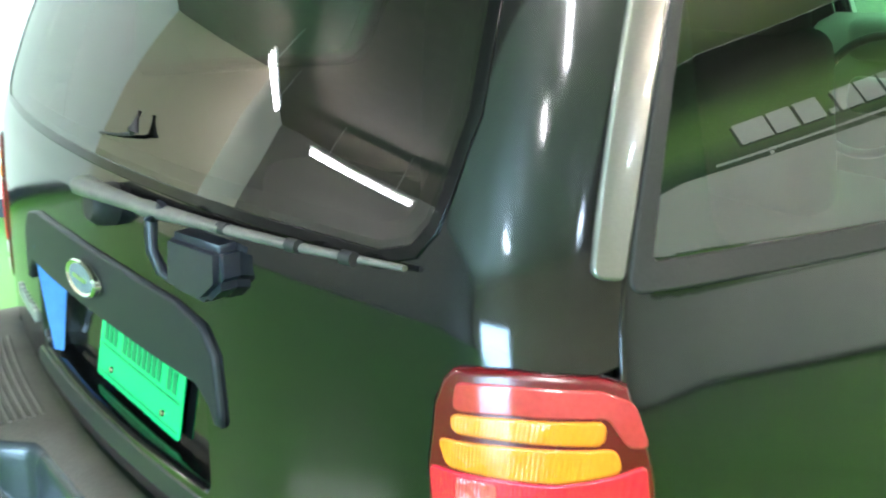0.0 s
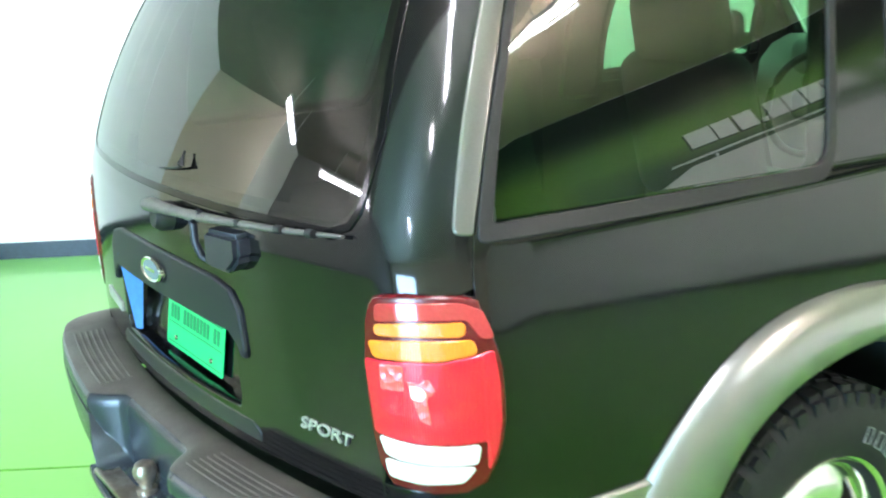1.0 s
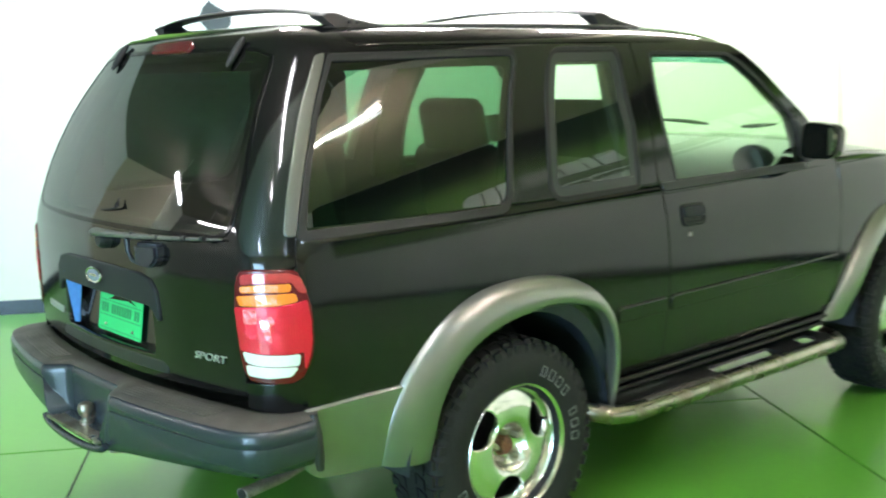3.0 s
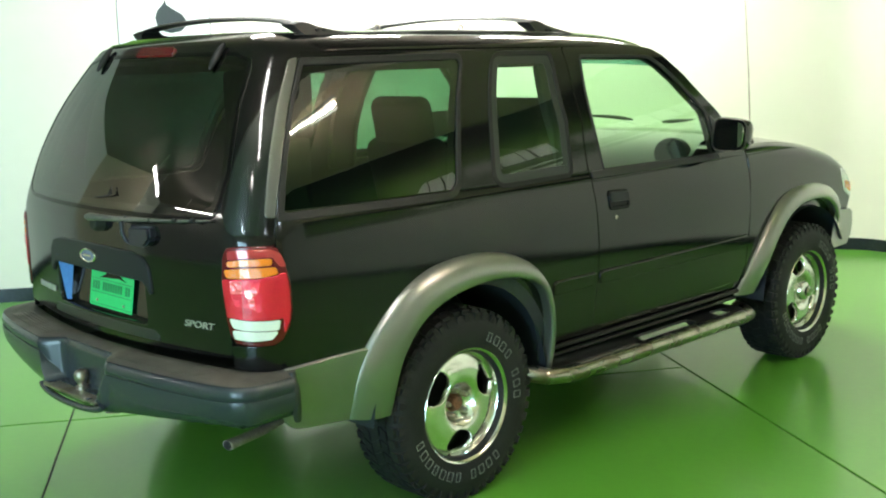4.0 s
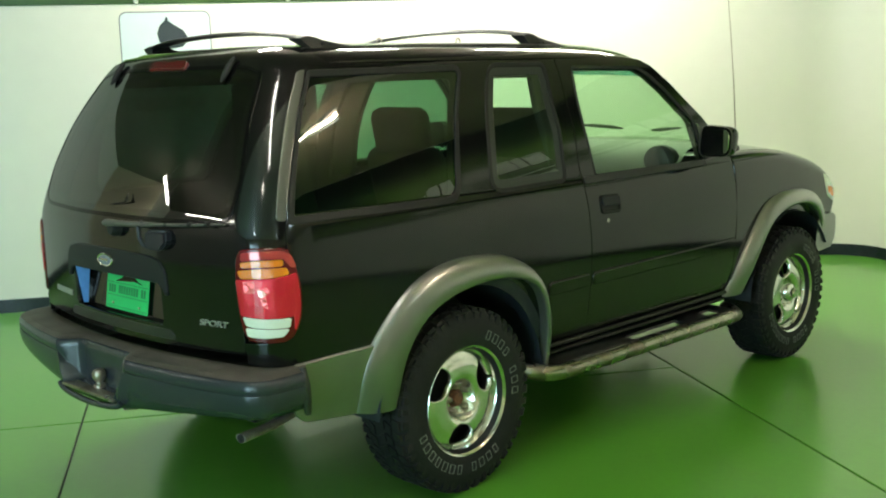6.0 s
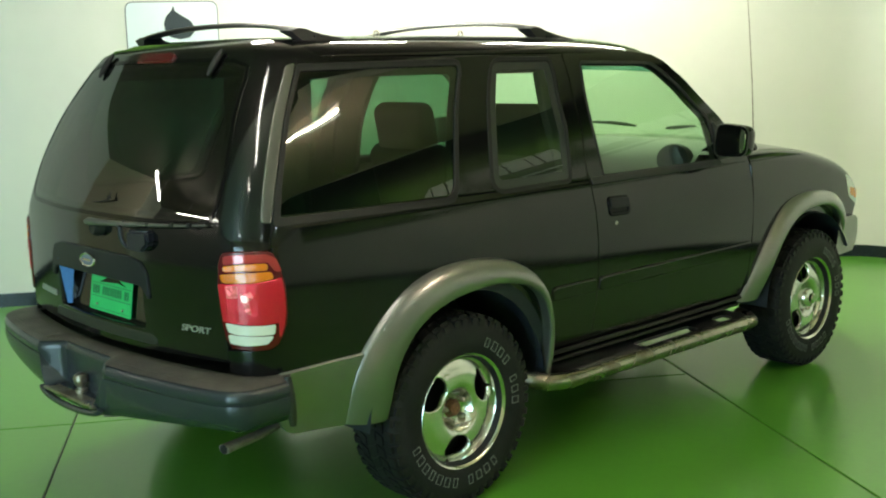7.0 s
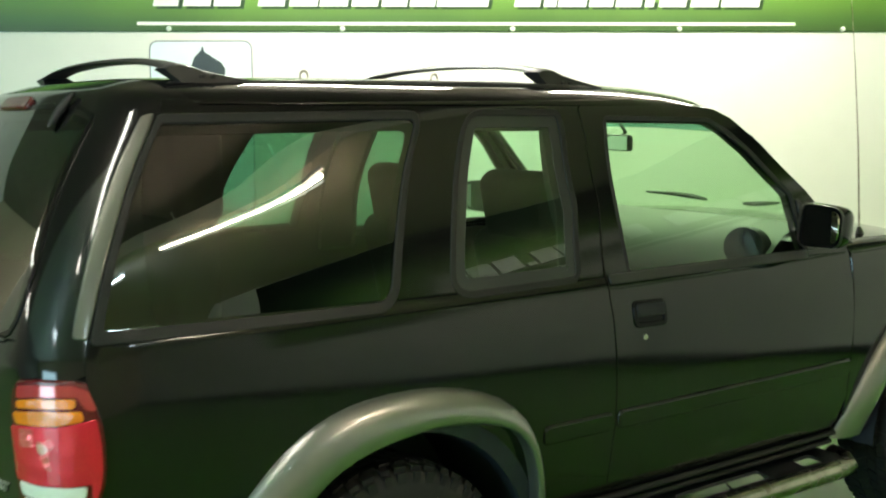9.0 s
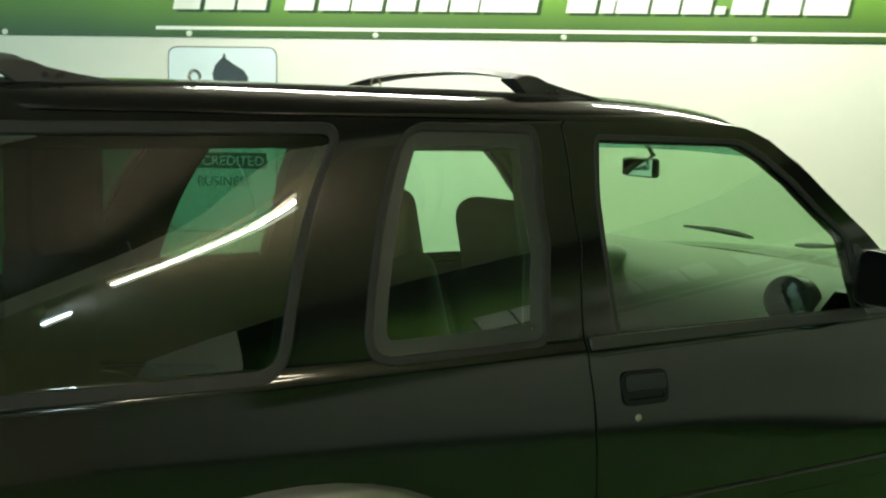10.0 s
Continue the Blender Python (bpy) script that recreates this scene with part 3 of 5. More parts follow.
words("caption", "ACCREDITED", 0.078, M_SIGN, Matrix.Translation((0.32, -0.0125, 0.388)) @ pose(0, 0, 0, 90, 0, 0), sign, label="white caption lettering")
words("caption", "BUSINESS", 0.075, M_SIGN_INK, Matrix.Translation((0.32, -0.0105, 0.27)) @ pose(0, 0, 0, 90, 0, 0), sign, label="slate caption lettering")

# tube fixtures under the ceiling; the pair near the far wall is added
for tx, ty, tr, tl in TUBES:
    top, lift = SOFFIT if ty < -2.42 else CEIL, 0.165 if tx > 2 else 0.0
    fx = tagged(new("tube_fixture"), "white ceiling fixture with a lit fluorescent tube", "ceiling light", group="ceiling tubes")
    fx.matrix_world = ROOM @ pose(tx, ty, lift, 0, 0, tr)
    part("tray", from_bm("tray", box_bm((-tl / 2 - 0.03, -0.020, 3.035), (tl / 2 + 0.03, 0.020, 3.065), 0.006), M_FIXTURE), fx)
    part("tube", tube_mesh("tube", [(-tl / 2, 0, 3.005), (tl / 2, 0, 3.005)], 0.0125, M_GLOW_ADDED if tx > 2 else M_GLOW_OLD if tl == 1.6 else M_GLOW_COOL if tx < -4 else M_GLOW, 10), fx, "glowing white tube")
    for hx in (-tl / 3, tl / 3):
        part("hanger", tube_mesh("hanger", [(hx, 0, 3.07), (hx, 0, top + 0.02 - lift)], 0.006, M_FIXTURE, 6), fx)

# ---- the car's outer surface: x forwards from the rear axle, y to its left, z up ----
def curve(knots):
    """A smooth curve through knots that does not overshoot."""
    x, y = np.array(knots, float).T
    h, d = np.diff(x), np.diff(y) / np.diff(x)
    m = np.zeros(len(x))
    for i in range(1, len(x) - 1):
        if d[i - 1] * d[i] > 0:
            w1, w2 = 2 * h[i] + h[i - 1], h[i] + 2 * h[i - 1]
            m[i] = (w1 + w2) / (w1 / d[i - 1] + w2 / d[i])
    m[0], m[-1] = d[0], d[-1]
    x, y, m = x.tolist(), y.tolist(), m.tolist()

    def at(v):
        if v <= x[0]:
            return y[0] + m[0] * (v - x[0])
        if v >= x[-1]:
            return y[-1] + m[-1] * (v - x[-1])
        i = 0
        while x[i + 1] < v:
            i += 1
        k = x[i + 1] - x[i]
        t = (v - x[i]) / k
        return (1 + 2 * t) * (1 - t) ** 2 * y[i] + t * (1 - t) ** 2 * k * m[i] + t * t * (3 - 2 * t) * y[i + 1] + t * t * (t - 1) * k * m[i + 1]

    return at


def eased(knots, lo, hi, width):
    """The curve through knots, with its bends softened between lo and hi."""
    raw = curve(knots)
    k = [p for p in knots if p[0] < lo - 0.01]
    z = lo
    while z <= hi:
        f = min(1.0, (z - lo) / 0.05, (hi - z) / 0.05)
        d = [width * 0.5 * j for j in range(-4, 5)]
        g = [math.exp(-0.5 * (e / width) ** 2) for e in d]
        k.append((z, (1 - f) * raw(z) + f * sum(a * raw(z + e) for a, e in zip(g, d)) / sum(g)))
        z += 0.025
    return curve(k + [p for p in knots if p[0] > hi + 0.01])


half_width = eased([(0.28, 0.785), (0.42, 0.830), (0.52, 0.857), (0.60, 0.870), (0.69, 0.8790), (0.77, 0.8848), (0.85, 0.888), (0.95, 0.888), (1.05, 0.876), (1.13, 0.852),
                    (1.22, 0.829), (1.35, 0.790), (1.5, 0.732), (1.62, 0.680), (1.66, 0.655), (1.695, 0.60), (1.72, 0.52)], 0.80, 1.60, 0.035)
rear_line = eased([(0.45, -0.940), (0.60, -0.960), (0.75, -0.9695), (0.95, -0.974), (1.08, -0.968), (1.13, -0.957), (1.25, -0.916), (1.40, -0.846), (1.50, -0.786), (1.60, -0.710), (1.66, -0.666), (1.695, -0.628), (1.715, -0.56)], 1.16, 1.64, 0.04)
RC = 0.11


shoulder = curve([(0.0, 0.0), (0.95, 0.0), (1.05, 0.004), (1.10, 0.0065), (1.126, 0.0072), (1.151, 0.0005), (1.156, 0.0), (2.0, 0.0)])


def W(x, z):
    """Half the width; along the sides the panel stays upright up to a small step under the windows."""
    f = max(0.0, min(1.0, (x + 0.78) / 0.12))
    return half_width(z) + shoulder(z) * f * f * (3 - 2 * f) - 0.045 * max(0.0, min(1.2, (0.1 - x) / 0.85)) ** 2 - 0.10 * max(0.0, (x - 1.5) / 1.9) ** 2


def XR(y, z):
    return rear_line(z) + 0.165 * y * y


CORNER = {}


def corner(z):
    """Where the rear corner's rounding meets the side (x) and the back (y)."""
    k = round(z, 5)
    if k not in CORNER:
        x, y = -0.8, 0.7
        for _ in range(12):
            x = XR(W(x, z), z) + RC
        xs = x
        x = -0.9
        for _ in range(12):
            y = W(x, z) - RC
            x = XR(y, z)
        CORNER[k] = (xs, y)
    return CORNER[k]


ARC = RC * math.pi / 2


def flat_wrap(s, z):
    xs, yk = corner(z)
    mid = -ARC - yk
    if s < mid:
        x, y, z = flat_wrap(2 * mid - s, z)
        return x, -y, z
    if s >= 0:
        return xs + s, -W(xs + s, z), z
    if s > -ARC:
        a, b = RC * math.sin(-s / RC) - RC, RC * math.cos(s / RC) - RC
        x, y = xs, W(xs, z)
        for _ in range(6):
            x = XR(y, z) - a
            y = W(x, z) + b
        return x, -y, z
    y = yk + ARC + s
    return XR(y, z), -y, z


def chart(fn, mirror=False):
    def P(s, z, off=0.0):
        p = Vector(fn(s, z))
        if off:
            h = 2e-3
            n = (Vector(fn(s + h, z)) - Vector(fn(s - h, z))).cross(Vector(fn(s, z + h)) - Vector(fn(s, z - h))).normalized()
            p = p + n * off
        return Vector((p.x, -p.y, p.z)) if mirror else p
    P.mirror = mirror
    return P


WRAP = {1: chart(flat_wrap), -1: chart(flat_wrap, True)}


def sx(x, z):
    return x - corner(z)[0], z


def sa(deg, z):
    return -RC * radians(deg), z


def sy(y, z):
    """y: how far right of the middle."""
    return -ARC - corner(z)[1] + y, z


FENDER_TOP = curve([(1.9, 1.172), (2.23, 1.168), (2.53, 1.145), (2.85, 1.088), (3.06, 1.025), (3.17, 0.955), (3.22, 0.87)])
FR = 0.085


def flat_front(x, q):
    """Front wing and bonnet: q is the height on the side, and past the wing's edge the way inwards."""
    zt = FENDER_TOP(x)
    zs = zt - FR
    w = W(x, min(zs, 1.02)) - 0.012 * max(0.0, zs - 1.02) / 0.1
    if q <= zs:
        return x, -W(x, min(q, 1.02)) + (0.012 * max(0.0, q - 1.02) / 0.1), q
    a = (q - zs) / FR
    if a < math.pi / 2:
        return x, -(w - FR + FR * math.cos(a)), zs + FR * math.sin(a)
    y = w - FR - (q - zs - FR * math.pi / 2)
    return x, -y, zt + 0.045 * (1 - (y / (w - FR)) ** 2)


FRONT = {1: chart(flat_front), -1: chart(flat_front, True)}
ROOF_DROP = curve([(-0.66, -0.030), (-0.52, -0.012), (-0.3, -0.004), (0.1, 0.0), (0.5, 0.0), (1.0, -0.003), (1.2, -0.010), (1.35, -0.024), (1.5, -0.052)])


def flat_roof(x, q):
    """Roof: q from -1 at the right gutter to 1 at the left one."""
    w = W(x, 1.655) + 0.002 - 0.40 * max(0.0, -0.42 - x)
    y = w * q
    a = abs(q)
    return x, y, 1.655 + ROOF_DROP(x) * (1 if x > 0.5 else 1 - a ** 6) + 0.080 * (1 - a ** 5) ** 0.6 * (1 if x > -0.5 else max(0.3, 1 - (-0.5 - x) * 4))

# ---- the car ----
car = tagged(new("car"), "black two-door sport utility vehicle with pewter wheel-arch flares", "car")
SIDES = (1, -1)     # its right side, its left side


def side_loop(pts):
    return [sx(*p) for p in pts]


def flip(p, side):
    return (p[0], p[1] * side, p[2])


# outlines on the side: x forwards, z up
GAP = 0.004
DOOR_REAR = [(0.838, 1.668), (0.808, 1.64), (0.801, 1.536), (0.787, 1.356), (0.762, 1.215), (0.758, 1.109), (0.762, 1.025), (0.773, 0.879), (0.778, 0.706), (0.772, 0.66), (0.768, 0.520)]
ARCH_R = [(0.46 * math.cos(radians(a)), 0.365 + 0.455 * math.sin(radians(a))) for a in range(10, 171, 10)]
ARCH_F = [(2.583 + 0.46 * math.cos(radians(a)), 0.365 + 0.455 * math.sin(radians(a))) for a in range(10, 171, 10)]
LAMP_OUT = [(16, 1.046), (13, 1.018), (8, 0.989), (4, 0.954), (2.5, 0.918), (2.5, 0.863), (5, 0.826), (10, 0.795), (18, 0.764), (29, 0.750)]

q_win = [sa(7.0, 1.628), sx(0.222, 1.636), sx(0.024, 1.130), sa(8.5, 1.130), sa(4.0, 1.40)]
q_frame = rounded(q_win, [0.012, 0.05, 0.075, 0.012, 0], 6)
q_glass = rounded([sa(1.5, 1.612), sx(0.204, 1.620), sx(0.007, 1.150), sa(-1.5, 1.150), sa(-1.5, 1.40)], [0.008, 0.035, 0.055, 0.012, 0], 6)
v_glass = rounded(side_loop([(0.375, 1.628), (0.712, 1.626), (0.707, 1.56), (0.684, 1.36), (0.648, 1.157), (0.204, 1.150), (0.248, 1.342)]), [0.055, 0.018, 0, 0, 0.025, 0.065, 0], 6)

quarter = [sa(8, 1.674), sx(-0.2, 1.672), sx(0.3, 1.670)] + [sx(x - GAP, z) for x, z in DOOR_REAR] + [sx(0.49, 0.515)]
quarter += [sx(x, z) for x, z in ARCH_R] + [sx(-0.452, 0.668), sx(-0.60, 0.664), sa(2, 0.660), sa(33, 0.655), sa(60, 0.660), sy(0.712, 0.668), sy(0.708, 0.737), sa(74, 0.738), sa(50, 0.738)]
quarter += [sa(a, z) for a, z in LAMP_OUT[::-1]] + [sa(14, 1.056), sa(11.5, 1.138), sa(9.0, 1.20), sa(7.0, 1.30), sa(6.0, 1.40), sa(6.2, 1.50)]

door_out = [sx(x + GAP, z) for x, z in DOOR_REAR[1:]] + [sx(1.93, 0.520), sx(1.965, 0.60), sx(1.972, 0.9), sx(1.972, 1.175), sx(1.80, 1.352), sx(1.62, 1.520), sx(1.50, 1.612), sx(1.43, 1.642), sx(1.36, 1.650), sx(1.2, 1.662), sx(0.9, 1.668), sx(0.842, 1.669)]
door_glass = rounded(side_loop([(0.908, 1.612), (1.385, 1.603), (1.455, 1.567), (1.545, 1.498), (1.70, 1.348), (1.722, 1.155), (0.862, 1.155), (0.858, 1.28)]), [0.012, 0.02, 0.02, 0.02, 0.012, 0.01, 0.01, 0], 4)
sail = rounded(side_loop([(1.728, 1.330), (1.80, 1.262), (1.875, 1.165), (1.732, 1.155)]), 0.012, 3)

for side in SIDES:
    P, word = WRAP[side], ("right" if side > 0 else "left")
    part("quarter_panel", skin("quarter_panel", quarter, [q_glass, v_glass], P, M_PAINT, 0.0, 0.018, 0.022), car)
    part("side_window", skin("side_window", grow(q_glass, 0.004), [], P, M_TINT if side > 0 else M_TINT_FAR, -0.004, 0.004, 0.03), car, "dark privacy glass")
    part("window_surround", skin("window_surround", q_frame, [grow(q_glass, -0.001)], P, M_FRAME, 0.0035, 0.008, 0.05, 0.003), car, "satin black moulding")
    part("vent_window", skin("vent_window", grow(v_glass, 0.004), [], P, M_VENT, -0.004, 0.004, 0.03), car, "clear green-tinted glass")
    part("vent_window_border", skin("vent_window_border", grow(v_glass, 0.003), [grow(v_glass, -0.036)], P, M_FRIT, -0.0025, 0.002, 0.05, 0.0008), car, "black printed glass border")
    part("vent_window_surround", skin("vent_window_surround", grow(v_glass, 0.012), [grow(v_glass, -0.001)], P, M_FRAME, 0.004, 0.008, 0.05, 0.003), car, "satin black moulding")
    # strip on the tailgate beside the seam
    part("pillar_strip", skin("pillar_strip", rounded([sa(24.5, 1.622), sa(14, 1.628), sa(10.5, 1.50), sa(9.6, 1.40), sa(10.4, 1.30), sa(12.2, 1.20), sa(14.0, 1.152), sa(14.5, 1.144), sa(25.5, 1.146), sa(25.5, 1.2), sa(24.0, 1.45)], [0.01, 0.004, 0, 0, 0, 0, 0, 0.003, 0.008, 0, 0], 4), [], P, M_STRIP, 0.006, 0.010, 0.03, 0.004), car, "satin grey strip beside the seam")
    # door
    door = part("door", skin("door", door_out, [door_glass], P, M_PAINT, 0.0, 0.018, 0.026), car)
    part("door_window", skin("door_window", grow(door_glass, 0.004), [], P, M_CLEAR, -0.004, 0.004, 0.03), door, "clear green-tinted glass")
    part("window_seal", skin("window_seal", grow(door_glass, 0.008), [grow(door_glass, -0.002)], P, M_SEAL, 0.002, 0.006, 0.05, 0.002), door, "black rubber seal")
    part("belt_moulding", skin("belt_moulding", rounded(side_loop([(0.772, 1.150), (1.72, 1.152), (1.72, 1.132), (0.770, 1.128)]), 0.006, 2), [], P, M_TRIM, 0.007, 0.010, 0.05, 0.003), door, "black belt moulding")
    part("mirror_sail", skin("mirror_sail", sail, [], P, M_TRIM, 0.006, 0.008, 0.03), door)
    bezel = rounded(side_loop([(0.843, 1.068), (0.978, 1.064), (0.984, 0.990), (0.848, 0.992)]), 0.020, 5)
    hand_hole = rounded(side_loop([(0.852, 1.060), (0.970, 1.056), (0.975, 0.999), (0.857, 1.001)]), 0.014, 5)
    part("handle_bezel", skin("handle_bezel", bezel, [hand_hole], P, M_PITCH, 0.006, 0.008, 0.02, 0.003), door, "satin black bezel")
    part("handle_recess", skin("handle_recess", grow(hand_hole, 0.002), [], P, M_PITCH, 0.0010, 0.002, 0.02, 0.0005), door)
    part("door_handle", skin("door_handle", rounded(side_loop([(0.855, 1.057), (0.967, 1.053), (0.969, 1.024), (0.858, 1.026)]), 0.009, 4), [], P, M_BAR, 0.013, 0.010, 0.02, 0.004), door, "dark grey pull handle")
    lock = part("door_lock", spin("door_lock", [(0.0, -0.003), (0.007, -0.003), (0.009, 0.0), (0.009, 0.006)], M_STEEL, seg=14), door, "small chrome key lock")
    lock.location = (0.892, -side * (W(0.892, 0.958) + 0.001), 0.958)
    if side < 0:
        lock.scale = (1, -1, 1)
    # body-coloured rubbing strips low on the side
    for nm, owner, x0, x1 in (("side_moulding", car, 0.498, 0.752), ("side_moulding", door, 0.792, 1.955)):
        part(nm, skin(nm, rounded(side_loop([(x0, 0.741), (x1, 0.741), (x1, 0.699), (x0, 0.699)]), 0.010, 3), [], P, M_PAINT, 0.011, 0.014, 0.03, 0.008), owner, "black rubbing strip")
    # sill under the doors
    part("sill", skin("sill", side_loop([(0.50, 0.508), (1.95, 0.508), (1.95, 0.418), (0.50, 0.418)]), [], P, M_PAINT, -0.012, 0.03, 0.04, 0.006), car)
    part("sill_moulding", tube_mesh("sill_moulding", [P(*sx(x, 0.467), 0.0) for x in (0.52, 0.9, 1.3, 1.7, 1.94)], 0.010, M_FRAME, 8), car, "satin ridge along the sill")
    part("sill_moulding", tube_mesh("sill_moulding", [P(*sx(x, 0.430), -0.004) for x in (0.52, 0.9, 1.3, 1.7, 1.94)], 0.009, M_FRAME, 8), car, "satin ridge along the sill")
    # front wing
    F = FRONT[side]
    qe = lambda x: FENDER_TOP(x) - FR + FR * 1.35
    wing = [(1.972 + GAP, 0.46)] + [p for p in ARCH_F[::-1]][0:17] + [(3.03, 0.62), (3.09, 0.66), (3.16, 0.74), (3.19, 0.82), (3.20, qe(3.20)), (3.1, qe(3.1)), (2.9, qe(2.9)), (2.6, qe(2.6)), (2.2, qe(2.2)), (1.99, qe(1.99)), (1.972 + GAP, 1.16)]
    part("front_wing", skin("front_wing", wing, [], F, M_PAINT), car)
    corner_lamp = part("corner_lamp", skin("corner_lamp", rounded([(3.03, 0.975), (3.185, 0.945), (3.190, 0.800), (3.085, 0.850)], 0.02), [], F, M_WHITE_LENS, 0.002, 0.008, 0.03, 0.003), car, "clear wrap-round corner lamp")
    part("amber_lens", skin("amber_lens", rounded([(3.09, 0.900), (3.175, 0.885), (3.175, 0.83), (3.10, 0.862)], 0.008), [], F, M_AMBER, 0.0045, 0.003, 0.03, 0.001), corner_lamp)
    # flares
    for nm, outer, inner in (("rear", [(-0.52, 0.432), (-0.52, 0.52), (-0.505, 0.61), (-0.452, 0.695), (-0.372, 0.792), (-0.285, 0.862), (-0.20, 0.900), (-0.115, 0.922), (0.035, 0.931), (0.195, 0.912), (0.328, 0.864), (0.417, 0.798), (0.465, 0.708), (0.493, 0.600), (0.508, 0.50), (0.518, 0.40), (0.520, 0.345)],
                              [(-0.355, 0.428), (-0.352, 0.50), (-0.342, 0.59), (-0.310, 0.66), (-0.262, 0.724), (-0.195, 0.770), (-0.118, 0.802), (-0.01, 0.822), (0.095, 0.828), (0.20, 0.820), (0.294, 0.800), (0.37, 0.765), (0.410, 0.715), (0.438, 0.640), (0.452, 0.55), (0.462, 0.45), (0.470, 0.345)]),
                             ("front", [(1.925, 0.445), (1.985, 0.54), (2.031, 0.625), (2.105, 0.730), (2.189, 0.826), (2.265, 0.880), (2.346, 0.914), (2.48, 0.935), (2.66, 0.932), (2.80, 0.915), (2.894, 0.885), (2.955, 0.835), (2.995, 0.78), (3.02, 0.72), (3.035, 0.66)],
                              [(2.085, 0.445), (2.110, 0.53), (2.140, 0.61), (2.180, 0.68), (2.235, 0.745), (2.30, 0.795), (2.375, 0.828), (2.48, 0.852), (2.62, 0.858), (2.74, 0.845), (2.83, 0.812), (2.89, 0.765), (2.925, 0.715), (2.945, 0.67), (2.955, 0.62)])):
        rows = []
        Q = (lambda x, z, off: P(*sx(x, z), off)) if nm == "rear" else (lambda x, z, off: F(x, z, off))
        n = len(outer)
        for k, (o, i) in enumerate(zip(outer, inner)):
            taper = 1.0 if nm == "rear" else min(1.0, 0.55 + 0.45 * min(1, k / 2, (n - 1 - k) / 2))
            row = [Q(*o, -0.004)]
            for f, h in ((0.0, 0.004), (0.12, 0.022), (0.35, 0.040), (0.65, 0.050), (0.9, 0.050), (1.0, 0.044)):
                row.append(Q(o[0] + (i[0] - o[0]) * f, o[1] + (i[1] - o[1]) * f, h * taper))
            row.append(Q(*i, 0.030 * taper))
            row.append(Q(*i, -0.03))
            rows.append([tuple(p) for p in row])
        # denser along the arch
        fine = []
        for a, b in zip(rows, rows[1:]):
            fine.append(a)
            fine.append([tuple((Vector(p) + Vector(q)) / 2) for p, q in zip(a, b)])
        fine.append(rows[-1])
        for _ in range(2):
            fine = [fine[0]] + [[tuple((Vector(p) + 2 * Vector(q) + Vector(r)) / 4) for p, q, r in zip(a, b, c)] for a, b, c in zip(fine, fine[1:], fine[2:])] + [fine[-1]]
        part("wheel_arch_flare", loft("wheel_arch_flare", fine, M_CLAD, angle=60), car, "pewter painted arch flare")
    # dark strip between the arch opening and the flare imitates the well's shade
    lip = side_loop([(r * math.cos(a), 0.365 + r * math.sin(a)) for r, arc in ((0.499, np.linspace(0.16, 2.8, 33)), (0.449, np.linspace(2.8, 0.16, 33))) for a in arc])
    part("arch_shade_strip", skin("arch_shade_strip", lip, [], P, M_LINER, 0.003, 0.002, 0.04, 0.0005), car, "dark strip inside the flare, standing in for the arch's shade")
    # lower quarter between flare and bumper
    valance = rounded(side_loop([(-0.41, 0.668), (-0.60, 0.664), (-0.772, 0.656), (-0.765, 0.488), (-0.72, 0.448), (-0.38, 0.420)]), [0, 0, 0.01, 0.03, 0.02, 0], 3)
    part("lower_quarter_cover", skin("lower_quarter_cover", valance, [], P, M_CLAD, 0.012, 0.06, 0.03, 0.006), car, "pewter painted lower cover")

# roof and bonnet
rows = []
for k in range(46):
    x = -0.585 + 1.995 * k / 45
    rows.append([flat_roof(x, -math.cos(math.pi * j / 40)) for j in range(41)])
roof = part("roof", loft("roof", rows, M_PAINT, angle=70), car)
mid = lambda z: -ARC - corner(z)[1]
s0, s1 = sx(0.05, 1.716)[0], sx(0.05, 1.668)[0]
part("roof_rear_edge", skin("roof_rear_edge", [(s0, 1.716), (s1, 1.668), (2 * mid(1.668) - s1, 1.668), (2 * mid(1.716) - s0, 1.716)], [], WRAP[1], M_PAINT, 0.0, 0.012, 0.02), roof)
rows = []
for k in range(24):
    x = 2.06 + 1.13 * k / 23
    qe0 = FENDER_TOP(x) - FR + FR * 1.35 + 0.004
    zt, row = FENDER_TOP(x), []
    for j in range(33):
        f = -math.cos(math.pi * j / 32)
        full = qe0 + 1.0
        a, b = flat_front(x, qe0), None
        y = a[1] * -f
        w = -a[1]
        row.append((x, w * f, max(a[2], zt) * 0 + a[2] + 0.052 * (1 - f * f) * (1.0 if x < 3.0 else max(0.4, 1 - (x - 3.0) * 3))))
    rows.append(row)
part("bonnet", loft("bonnet", rows, M_PAINT, angle=70), car)

# tailgate
def both(right):
    """An outline across the back, from its right half, given from top to bottom."""
    out = list(right)
    for s, z in right[::-1]:
        out.append((2 * (-ARC - corner(z)[1]) - s, z))
    return out


lamp_top = [sa(27, 1.058), sa(62, 1.059), sa(82, 1.055), sy(0.702, 1.043), sy(0.689, 1.016), sy(0.684, 0.950), sy(0.689, 0.890), sy(0.697, 0.836), sy(0.704, 0.785), sy(0.703, 0.698)]
gate = both([sa(10, 1.674), sa(8.2, 1.50), sa(8.0, 1.40), sa(9.0, 1.30), sa(11.0, 1.20), sa(13.5, 1.138), sa(16, 1.066)] + lamp_top + [sy(0.30, 0.690)])
glass_r = [sy(0.30, 1.648), sy(0.46, 1.645), sa(86, 1.625), sa(84, 1.58), sa(83.5, 1.43), sa(84, 1.28), sy(0.659, 1.205), sy(0.655, 1.172), sy(0.640, 1.148), sy(0.60, 1.135), sy(0.30, 1.131)]
glass = both(glass_r)
